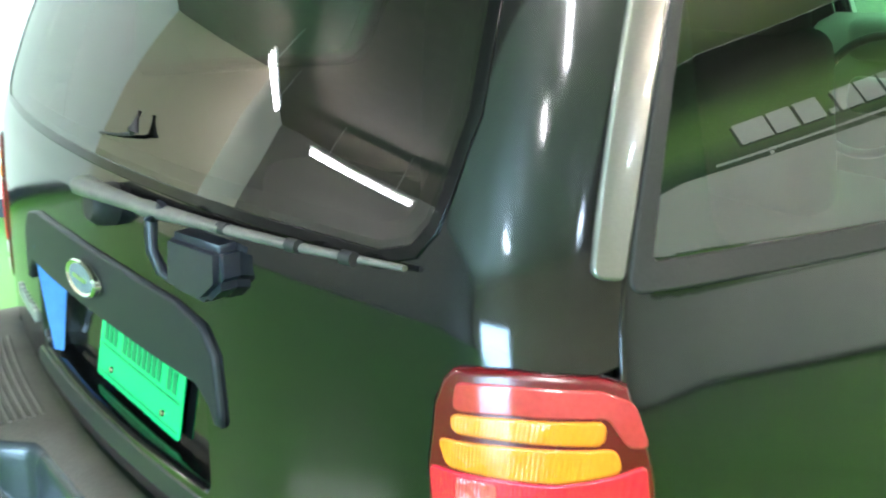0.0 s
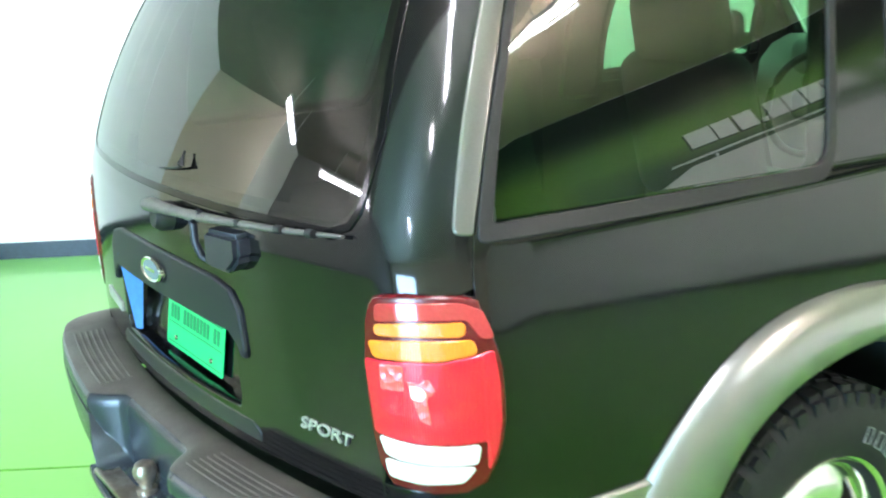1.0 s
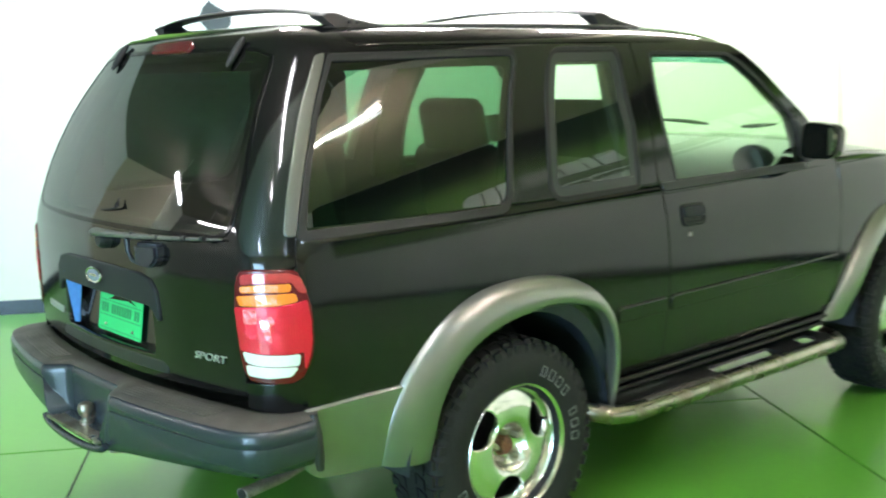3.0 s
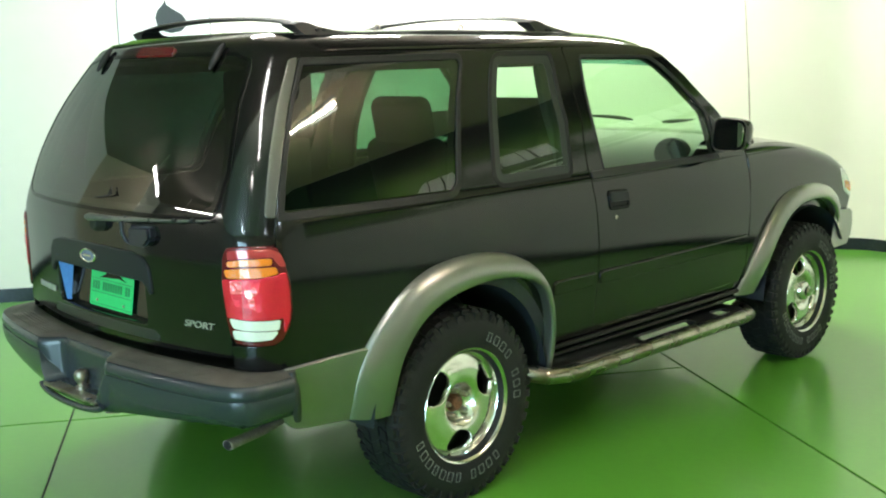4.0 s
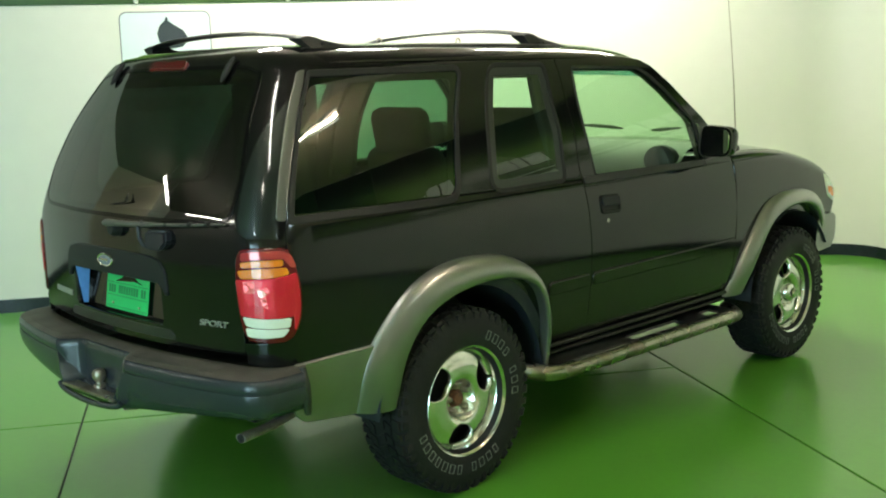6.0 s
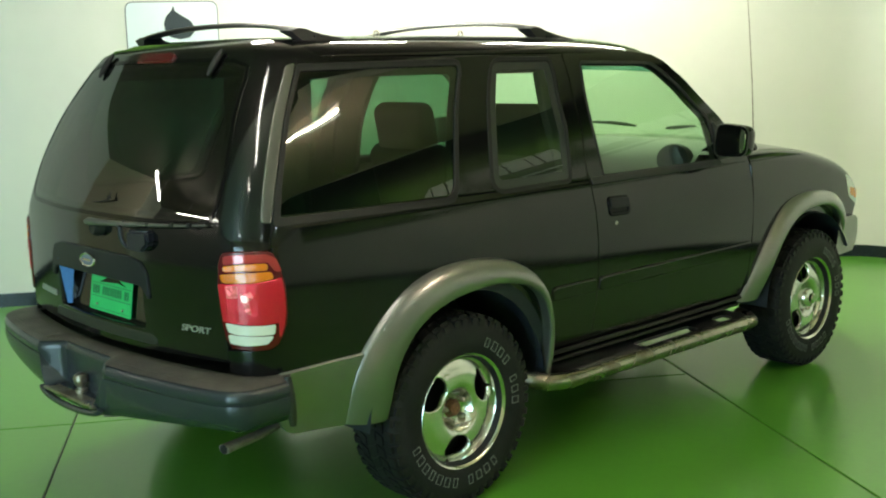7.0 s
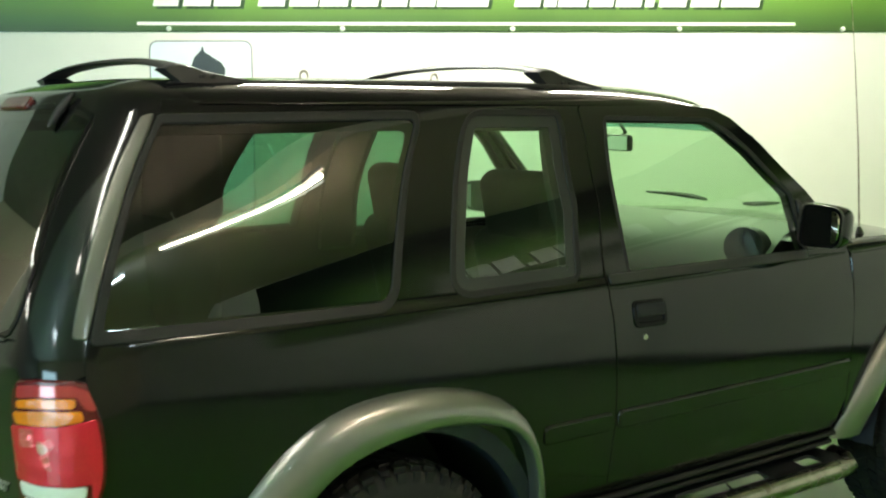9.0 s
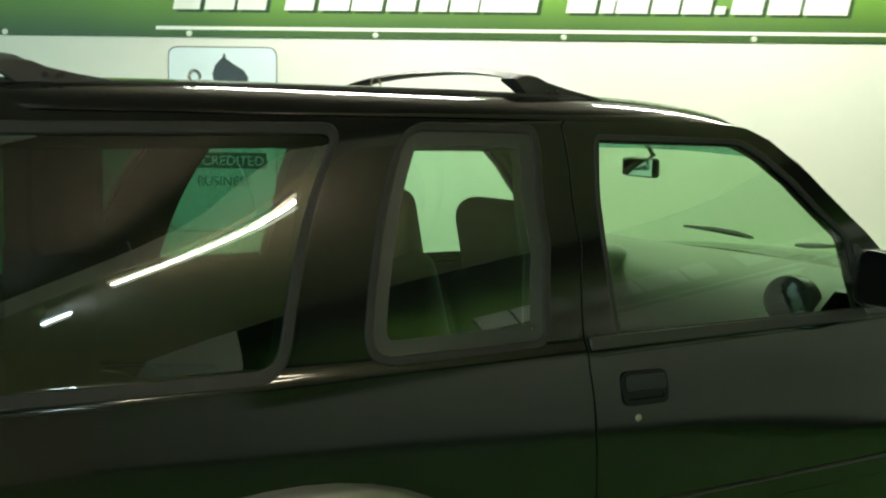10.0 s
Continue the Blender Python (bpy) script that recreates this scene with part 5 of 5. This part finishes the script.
def flat_disc(x, z):
    return x, disc_y(math.hypot(x, z)), z


DISC = chart(flat_disc)


def disc_mesh(angles):
    ring = [(0.186 * math.cos(t), 0.186 * math.sin(t)) for t in np.linspace(0, 2 * math.pi, 72, endpoint=False)]
    hub = [(0.040 * math.cos(t), 0.040 * math.sin(t)) for t in np.linspace(0, 2 * math.pi, 24, endpoint=False)]
    holes = [hub]
    for a in angles:
        c, s = math.cos(radians(a)), math.sin(radians(a))
        shape = rounded([(0.086, -0.016), (0.105, -0.060), (0.150, -0.078), (0.183, -0.052), (0.181, 0.047), (0.154, 0.073), (0.105, 0.043)], 0.028, 5)
        holes.append([(c * u - s * v, s * u + c * v) for u, v in shape])
    return skin("wheel_disc", ring, holes, DISC, M_DISC, 0.0, 0.022, 0.014, 0.004)


def letter_bars(start, count, step, r=0.264):
    """Outlined letter-sized bars on the side of a tyre."""
    verts, faces = [], []
    for k in range(count):
        a = radians(start - step * k)
        c, s = math.cos(a), math.sin(a)
        h, w, t = 0.0175, 0.0135 * (1.0 if k % 3 else 0.8), 0.0020
        for x0, x1, z0, z1 in ((-w, w, h - t, h), (-w, w, -h, -h + t), (-w, -w + t, -h, h), (w - t, w, -h, h)):
            b = len(verts)
            for y in (-0.1165, -0.1195):
                for u, v in ((x0, z0), (x1, z0), (x1, z1), (x0, z1)):
                    rr = r + v
                    verts.append((rr * c + u * s, y - (0.0012 if abs(v) < 0.012 else 0), rr * s - u * c))
            faces.extend([(b + 4, b + 5, b + 6, b + 7), (b, b + 1, b + 5, b + 4), (b + 1, b + 2, b + 6, b + 5), (b + 2, b + 3, b + 7, b + 6), (b + 3, b, b + 4, b + 7)])
    bm = bmesh.new()
    me = mesh("sidewall_marking", verts, faces, M_LETTER, False)
    bm.from_mesh(me)
    bmesh.ops.recalc_face_normals(bm, faces=bm.faces)
    bm.to_mesh(me)
    bm.free()
    return me


def wheel(at, holes, marks, capped, side, label):
    ob = part("wheel", spin("wheel_drum", [(0.0, 0.02), (0.150, 0.02), (0.165, 0.05), (0.165, 0.09), (0.0, 0.09)], M_DARK, seg=32), car, label)
    ob.matrix_basis = Matrix.Translation(at) @ Matrix.Diagonal((1, side, 1, 1))
    ty = part("tyre", tyre_me, ob, "black all-terrain tyre with pale raised markings")
    part("tread", tread_me, ty)
    for start, count, step in marks:
        tagged(part("sidewall_marking", letter_bars(start, count, step), ty, "pale outlined markings"), kind="stuff")
    rim = part("rim", rim_me, ob, "chromed steel rim")
    part("wheel_disc", disc_mesh(holes), rim, "chromed disc with teardrop holes")
    if capped:
        hub = part("hub_cap", spin("hub_cap", [(0.0, -0.128), (0.020, -0.127), (0.027, -0.120), (0.029, -0.108), (0.046, -0.100), (0.054, -0.085), (0.058, -0.050), (0.060, -0.030)], M_CHROME, seg=36), ob, "chrome hub cap")
    else:
        hub = part("hub", spin("hub", [(0.0, -0.062), (0.024, -0.062), (0.030, -0.055), (0.034, -0.040), (0.050, -0.032), (0.060, -0.026)], M_RUST, seg=28), ob, "bare rusty hub")
        for k in range(5):
            a = 2 * math.pi * k / 5 + 0.5
            nut = part("lug_nut", spin("lug_nut", [(0.0, -0.072), (0.007, -0.071), (0.011, -0.062), (0.0125, -0.032)], M_STEEL, seg=6, smooth_angle=10), hub)
            nut.location = (0.050 * math.cos(a), 0, 0.050 * math.sin(a))
    return ob


YW = 0.768
wheel((0.0, -YW, 0.3625), (30, 147, 268), [(64, 4, 9.5), (16, 3, 9.5), (-58, 4, 9.5), (-104, 7, 9.5)], False, 1, "rear wheel with chrome rim and bare hub")
wheel((2.583, -YW, 0.3625), (110, 228, 328), [(64, 4, 9.5), (16, 3, 9.5), (-58, 4, 9.5), (-104, 7, 9.5)], True, 1, "front wheel with chrome hub cap")
wheel((0.0, YW, 0.3625), (30, 147, 268), [(62, 4, 13)], False, -1, "rear wheel with chrome rim and bare hub")
wheel((2.583, YW, 0.3625), (110, 228, 328), [(70, 4, 13)], True, -1, "front wheel with chrome hub cap")

# wheel wells and underbody
for side in SIDES:
    for cx in (0.0, 2.583):
        rows = []
        for k in range(21):
            a = radians(3 + 174 * k / 20) if cx == 0 else radians(30 + 147 * k / 20)
            x, z = cx + 0.452 * math.cos(a), 0.365 + 0.45 * math.sin(a)
            rows.append([flip((x, -0.875, z), side), flip((x, -0.80, z), side), flip((x, -0.50, z), side), flip((cx, -0.50, 0.36), side)])
        part("wheel_well", loft("wheel_well", rows, M_LINER, angle=50), car, "dark plastic wheel-well liner")
part("underbody", from_bm("underbody", box_bm((-0.86, -0.70, 0.45), (3.1, 0.70, 0.485), 0.01), M_DARK, True), car, "dark underbody pan")
part("rear_axle", tube_mesh("rear_axle", [(0, -0.7, 0.36), (0, -0.2, 0.36), (0, -0.1, 0.36), (0, 0.1, 0.36), (0, 0.2, 0.36), (0, 0.7, 0.36)], [0.04, 0.04, 0.10, 0.12, 0.04, 0.04], M_DARK, 14), car)
part("front_axle", tube_mesh("front_axle", [(2.583, -0.7, 0.36), (2.583, 0, 0.33), (2.583, 0.7, 0.36)], 0.04, M_DARK, 10), car)
for y in (-0.42, 0.42):
    part("frame_rail", from_bm("frame_rail", box_bm((-0.60, y - 0.04, 0.36), (3.1, y + 0.04, 0.44), 0.01), M_DARK, True), car)
# spare tyre added out of view to block pale reflections below the bumper
spare = part("spare_wheel", tyre_me, car, "unseen spare tyre added to darken the space under the rear")
spare.matrix_basis = Matrix.Translation((-0.36, 0.06, 0.44)) @ pose(0, 0, 0, 90, 0, 0) @ Matrix.Diagonal((0.92, 0.75, 0.92, 1))
part("spare_rim", spin("spare_rim", [(0.0, -0.03), (0.12, -0.03), (0.17, -0.06), (0.198, -0.08), (0.198, 0.08), (0.0, 0.08)], M_DARK, seg=32), spare, "dark steel rim")
part("fuel_tank", from_bm("fuel_tank", box_bm((0.5, 0.1, 0.27), (1.6, 0.4, 0.44), 0.04, 3), M_DARK, True), car)

# windscreen, pillars, cowl
ws = []
for k in range(15):
    f = k / 14
    row = []
    for j in range(25):
        g = -1 + 2 * j / 24
        x = 2.00 + 0.11 * (1 - g * g) + f * (1.36 + 0.07 * (1 - g * g) - 2.00 - 0.11 * (1 - g * g)) + 0.015 * math.sin(math.pi * f)
        row.append((x, g * (0.742 + f * (0.595 - 0.742)), 1.170 + 0.505 * f + 0.02 * (1 - g * g) * f))
    ws.append(row)
screen = part("windscreen", loft("windscreen", ws, M_CLEAR, angle=80), car, "clear windscreen")
part("shade_band", loft("shade_band", [[(x - 0.004, y * 0.99, z - 0.004) for x, y, z in r] for r in ws[11:]], M_BAND, angle=80), screen, "blue-green shaded band along the top")
top = [(x + 0.004, y, z + 0.004) for x, y, z in ws[-1]]
part("windscreen_header", tube_mesh("windscreen_header", [(x - 0.01, y * 0.98, z - 0.016) for x, y, z in top], 0.014, M_TRIM, 10), car)
for side in SIDES:
    pil = [flip(p, side) for p in ((2.03, -0.800, 1.140), (1.945, -0.778, 1.212), (1.772, -0.735, 1.374), (1.594, -0.690, 1.532), (1.485, -0.655, 1.602), (1.405, -0.632, 1.632), (1.32, -0.615, 1.640))]
    part("windscreen_pillar", tube_mesh("windscreen_pillar", pil, [0.032, 0.027, 0.024, 0.022, 0.022, 0.022, 0.016], M_PAINT, 14), car)
part("cowl", from_bm("cowl", box_bm((1.93, -0.78, 1.06), (2.12, 0.78, 1.158), 0.02), M_TRIM, True), car, "black cowl panel")
for pts in (((1.975, -0.19, 1.282), (1.972, -0.12, 1.290), (1.968, -0.02, 1.296), (1.962, 0.13, 1.298)), ((1.968, -0.38, 1.276), (1.958, -0.44, 1.280), (1.938, -0.50, 1.286), (1.896, -0.60, 1.296))):
    part("windscreen_wiper", tube_mesh("windscreen_wiper", pts, [0.005, 0.010, 0.009, 0.004], M_TRIM, 8), car, "black wiper arm")

# mirrors
for side in SIDES:
    shell = []
    for k in range(9):
        f = k / 8
        x = 1.668 + 0.120 * f
        sc = (1.0, 1.04, 1.04, 1.02, 0.97, 0.88, 0.74, 0.52, 0.16)[k]
        lp = rounded([(-0.090, -0.074), (0.074, -0.070), (0.086, 0.062), (-0.078, 0.076)], 0.042, 4)
        shell.append([flip((x, -0.945 - u * sc, 1.250 + v * sc), side) for u, v in lp])
    mirror = part("door_mirror", loft("door_mirror", shell, M_PAINT, True, True, 60), car, "black door mirror")
    glass_lp = rounded([(-0.080, -0.064), (0.064, -0.060), (0.076, 0.052), (-0.068, 0.066)], 0.038, 4)
    rows = [[flip((1.682 - 0.30 * u, -0.945 - u, 1.250 + v), side) for u, v in glass_lp], [flip((1.6795 - 0.30 * u, -0.945 - u * 0.97, 1.250 + v * 0.97), side) for u, v in glass_lp]]
    part("mirror_glass", loft("mirror_glass", rows, M_MIRROR, True, True, 30), mirror, "reflecting mirror glass")
    rows = [[flip((1.656, -0.945 - u * 1.03, 1.250 + v * 1.03), side) for u, v in lp], [flip((1.668, -0.945 - u * 1.045, 1.250 + v * 1.045), side) for u, v in lp]]
    part("mirror_rim", loft("mirror_rim", rows, M_TRIM, True, False, 30), mirror)
    part("mirror_foot", tube_mesh("mirror_foot", [flip((1.735, -0.90, 1.205), side), flip((1.745, -0.83, 1.20), side)], 0.034, M_TRIM, 10), mirror)

# aerial on the right wing
aerial = part("aerial", tube_mesh("aerial", [(2.20, -0.742, 1.150), (2.20, -0.742, 1.178), (2.195, -0.742, 1.20)], [0.020, 0.016, 0.007], M_TRIM, 10), car, "thin black whip aerial")
part("aerial_rod", tube_mesh("aerial_rod", [(2.197, -0.742, 1.19), (2.178, -0.737, 1.50), (2.145, -0.732, 1.80), (2.11, -0.728, 2.05)], [0.0040, 0.0030, 0.0022, 0.0014], M_STEEL, 6), aerial)

# roof rails and cross bars
for side in SIDES:
    pts = [flip((x, -0.545 + (0.012 if x < -0.3 else 0), z), side) for x, z in ((-0.50, 1.690), (-0.44, 1.703), (-0.2, 1.708), (0.2, 1.714), (0.6, 1.715), (0.95, 1.708), (1.03, 1.698))]
    rail = part("roof_rail", tube_mesh("roof_rail", pts, [0.008, 0.013, 0.013, 0.013, 0.013, 0.013, 0.008], M_TRIM, 10, 0.75), car, "black roof rail")
    for x in (-0.047, 0.39):
        ring = [flip((x + 0.012 * math.cos(a), -0.50, 1.732 + 0.014 * math.sin(a)), side) for a in np.linspace(0, 2 * math.pi, 13)]
        part("tie_eyelet", tube_mesh("tie_eyelet", ring, 0.0035, M_STEEL, 6), rail)
        part("eyelet_stud", tube_mesh("eyelet_stud", [flip((x, -0.50, 1.700), side), flip((x, -0.50, 1.722), side)], 0.006, M_TRIM, 6), rail)


def cross_bar(x, zt, fwd, label):
    """A slim arch whose ends sweep down into feet with a tail that runs forwards along the rail."""
    rows = []
    for k in range(31):
        g = -1 + 2 * k / 30
        z = zt - 0.022 * g * g - 0.010 * abs(g) ** 6
        lp = [(-0.036, -0.003), (-0.022, 0.006), (0.0, 0.009), (0.024, 0.007), (0.042, -0.002), (0.024, -0.008), (-0.02, -0.008)]
        rows.append([(x + u, 0.505 * g, z + v) for u, v in lp])
    bar = part("roof_cross_bar", loft("roof_cross_bar", rows, M_TRIM, True, True, 60), car, label)
    z0 = 1.708
    hb = zt - 0.030 - z0
    outline = [(0.000, 0.0), (-0.022, 0.5 * hb), (-0.036, hb - 0.004), (-0.018, hb + 0.006), (0.006, hb + 0.009), (0.034, hb + 0.004), (0.062, 0.82 * hb), (0.12, 0.52 * hb), (fwd - 0.02, 0.010), (fwd, 0.004), (fwd, 0.0)]
    for side in SIDES:
        foot = []
        for f, shrink in ((0.0, 0.94), (0.25, 1.0), (0.6, 1.0), (0.9, 0.98), (1.0, 0.90)):
            lp = []
            for t, h in outline:
                inner = -0.513 + 0.055 * (max(h, 0.0) / hb) ** 1.5
                outer = -0.552 + 0.016 * h / hb
                lp.append(flip((x + t, inner + (outer - inner) * f, z0 + h * shrink), side))
            foot.append(lp)
        ft = part("bar_foot", loft("bar_foot", foot, M_TRIM, True, True, 40), bar)
        for bx in (0.055, 0.085):
            part("foot_bolt", tube_mesh("foot_bolt", [flip((x + bx, -0.540, 1.724), side), flip((x + bx, -0.553, 1.724), side)], 0.006, M_SEAL, 8), ft)


cross_bar(-0.42, 1.778, 0.205, "black arched roof cross bar")
cross_bar(0.80, 1.792, 0.225, "black arched roof cross bar")

# front end
rows = []
for y in np.linspace(-0.86, 0.86, 25):
    bx = 3.36 - 0.25 * (abs(y) / 0.86) ** 3
    rows.append([(bx - 0.2, y, 0.752), (bx - 0.03, y, 0.748), (bx, y, 0.728), (bx + 0.006, y, 0.66), (bx - 0.008, y, 0.60), (bx - 0.05, y, 0.555), (bx - 0.25, y, 0.545)])
fb = part("front_bumper", loft("front_bumper", rows, M_CLAD, caps=True, angle=50), car, "pewter painted front bumper")
part("bumper_strip", tube_mesh("bumper_strip", [(3.367 - 0.25 * (abs(y) / 0.86) ** 3, y, 0.625) for y in np.linspace(-0.66, 0.66, 25)], 0.014, M_TRIM, 8), fb, "black rubbing strip")
rows = []
for y in np.linspace(-0.74, 0.74, 15):
    bx = 3.26 - 0.09 * (abs(y) / 0.78) ** 3
    rows.append([(bx - 0.16, y, 0.985 - 0.02 * (abs(y) / 0.74) ** 2), (bx - 0.05, y, 0.96), (bx, y, 0.90), (bx + 0.015, y, 0.78), (bx - 0.02, y, 0.69)])
part("front_panel", loft("front_panel", rows, M_PAINT, angle=50), car)
for side in SIDES:
    lp = [((3.165, -0.775, 0.905), (3.165, -0.775, 0.765)), ((3.205, -0.745, 0.915), (3.212, -0.748, 0.755)), ((3.235, -0.68, 0.915), (3.25, -0.68, 0.755)), ((3.25, -0.45, 0.915), (3.268, -0.45, 0.76))]
    rows = [[flip(a, side), flip(tuple((Vector(a) + Vector(b)) / 2 + Vector((0.014, 0, 0))), side), flip(b, side)] for a, b in lp]
    hl = part("head_lamp", loft("head_lamp", rows, M_WHITE_LENS, angle=60), car, "clear head lamp with amber corner")
    rows = [[flip((a[0] + 0.004, a[1] - 0.006, a[2]), side), flip(((a[0] + b[0]) / 2 + 0.02, (a[1] + b[1]) / 2 - 0.006, (a[2] + b[2]) / 2), side), flip((b[0] + 0.004, b[1] - 0.006, b[2]), side)] for a, b in lp[:3]]
    part("corner_lens", loft("corner_lens", rows, M_AMBER, angle=60), hl, "amber corner lens")

# ---- inside the car ----
for side in SIDES:
    P = WRAP[side]
    lining = [sa(10, 1.64), sx(0.3, 1.64), sx(0.80, 1.645), sx(1.36, 1.635), sx(1.47, 1.60), sx(1.62, 1.48), sx(1.80, 1.31), sx(1.95, 1.16), sx(1.95, 0.55), sx(0.5, 0.55), sx(0.45, 0.80), sx(0.0, 0.86), sx(-0.45, 0.75), sa(5, 0.75), sa(5, 1.1)]
    q_hole = rounded([sx(-0.545, 1.600), sx(0.195, 1.605), sx(0.0, 1.150), sx(-0.600, 1.150)], 0.04, 4)
    part("side_lining", skin("side_lining", lining, [q_hole, grow(v_glass, -0.028), grow(door_glass, 0.012)], P, M_SEAT, -0.045, 0.004, 0.06, 0.001), car, "taupe trim inside the doors")
    # deep trim over the pillar behind each door
    part("pillar_lining", skin("pillar_lining", rounded([sx(0.735, 1.63), sx(0.888, 1.63), sx(0.872, 1.14), sx(0.72, 1.14)], 0.012, 3), [], P, M_SEAT, -0.082, 0.03, 0.06, 0.006), car, "taupe pillar trim")
rows = [[(x, 0.60 * g, 1.655 + ROOF_DROP(x) + 0.055 * (1 - g * g)) for g in np.linspace(-1, 1, 13)] for x in np.linspace(-0.52, 1.34, 15)]
part("headliner", loft("headliner", rows, M_LINING, angle=70), car, "pale cloth headliner")
part("carpet", from_bm("carpet", box_bm((-0.86, -0.74, 0.475), (2.0, 0.74, 0.50), 0.005), M_DARK), car, "dark carpet")


def pad(name, lo, hi, parent, bev=0.05, m=None, mat=M_SEAT, label=""):
    b = box_bm(lo, hi, bev, 4)
    ob = part(name, from_bm(name, b, mat, True, 60), parent, label)
    if m is not None:
        ob.matrix_basis = m
    return ob


for y in (-0.36, 0.36):
    seat = pad("front_seat", (0.92, y - 0.255, 0.62), (1.46, y + 0.255, 0.80), car, 0.06, None, M_SEAT, "taupe cloth front seat")
    pad("seat_back", (-0.075, -0.25, 0.0), (0.075, 0.25, 0.50), seat, 0.07, Matrix.Translation((0.98, y, 0.76)) @ pose(0, 0, 0, 0, -14, 0))
    pad("head_rest", (-0.060, -0.185, 0.40), (0.055, 0.185, 0.752), seat, 0.055, Matrix.Translation((0.98, y, 0.705)) @ pose(0, 0, 0, 0, -11, 0))
    for dy in (-0.06, 0.06):
        part("head_rest_post", tube_mesh("head_rest_post", [(0.85, y + dy, 1.30), (0.84, y + dy, 1.38)], 0.007, M_CHROME, 8), seat)
bench = pad("rear_bench", (-0.40, -0.60, 0.60), (0.15, 0.60, 0.78), car, 0.06, None, M_BENCH, "dark cloth rear bench with its side backs folded")
pad("bench_back", (-0.42, -0.58, 0.72), (-0.22, -0.31, 0.98), bench, 0.05, None, M_BENCH)
pad("bench_back", (-0.42, 0.11, 0.72), (-0.22, 0.58, 0.98), bench, 0.05, None, M_BENCH)
pad("bench_back", (-0.36, -0.30, 0.72), (-0.20, 0.10, 1.36), bench, 0.045, None, M_BENCH)
pad("head_rest", (-0.355, -0.30, 1.33), (-0.19, 0.08, 1.592), bench, 0.030, None, M_BENCH)
dash_rows = []
for y in np.linspace(-0.74, 0.74, 21):
    pod = 0.03 * math.exp(-((y - 0.36) / 0.22) ** 2)
    front = 2.00 + 0.11 * (1 - (y / 0.74) ** 2) - 0.085
    dash_rows.append([(front, y, 1.222), (1.84, y, 1.226 + pod), (1.74, y, 1.196 + pod), (1.675, y, 1.140 + pod), (1.655, y, 1.05), (1.70, y, 0.92), (1.74, y, 0.80), (1.80, y, 0.62)])
dash = part("dashboard", loft("dashboard", dash_rows, M_DASH, angle=60), car, "grey moulded dashboard")
vent = part("air_vent", spin("air_vent", [(0.0, -0.012), (0.040, -0.014), (0.052, -0.010), (0.056, 0.0), (0.056, 0.03)], M_TRIM, seg=28), dash, "round dark air vent")
vent.matrix_basis = Matrix.Translation((1.674, -0.625, 1.150)) @ pose(0, 0, 0, 0, 8, 0) @ pose(0, 0, 0, 0, 0, -90) @ Matrix.Diagonal((1.7, 1, 1.35, 1))
for k in range(5):
    part("vent_slat", from_bm("vent_slat", box_bm((-0.036, -0.016, -0.030 + 0.014 * k), (0.036, -0.012, -0.024 + 0.014 * k)), M_SEAL), vent)
pod = part("instrument_hood", from_bm("instrument_hood", box_bm((1.60, 0.16, 1.10), (1.76, 0.56, 1.235), 0.05, 4), M_DASH, True, 60), dash)
ringp = [(1.50 + 0.06 * math.sin(a) * 0.9, 0.36 + 0.185 * math.cos(a), 1.02 + 0.17 * math.sin(a)) for a in np.linspace(0, 2 * math.pi, 33)]
wheel_ob = part("steering_wheel", tube_mesh("steering_wheel", ringp, 0.014, M_TRIM, 8), car, "dark steering wheel")
part("wheel_boss", from_bm("wheel_boss", box_bm((1.47, 0.28, 0.96), (1.54, 0.44, 1.07), 0.03, 3), M_TRIM, True), wheel_ob)
rv = part("inside_mirror", from_bm("inside_mirror", box_bm((-0.0125, -0.128, -0.032), (0.0125, 0.128, 0.032), 0.012, 3), M_TRIM, True), car, "black inside mirror")
rv.matrix_basis = pose(1.630, -0.01, 1.515, 0, 0, -17)
part("inside_mirror_glass", from_bm("inside_mirror_glass", box_bm((-0.0150, -0.120, -0.027), (-0.0130, 0.120, 0.027)), M_MIRROR), rv, "mirror glass")
part("mirror_stalk", tube_mesh("mirror_stalk", [(0.008, 0.0, 0.013), (0.030, -0.03, 0.040), (-0.005, -0.03, 0.090)], 0.008, M_TRIM, 8), rv)
for side in SIDES:
    part("sun_visor", from_bm("sun_visor", box_bm((1.20, min(-0.14 * side, -0.50 * side), 1.632), (1.38, max(-0.14 * side, -0.50 * side), 1.648), 0.006), M_LINING, True), car, "folded sun visor")
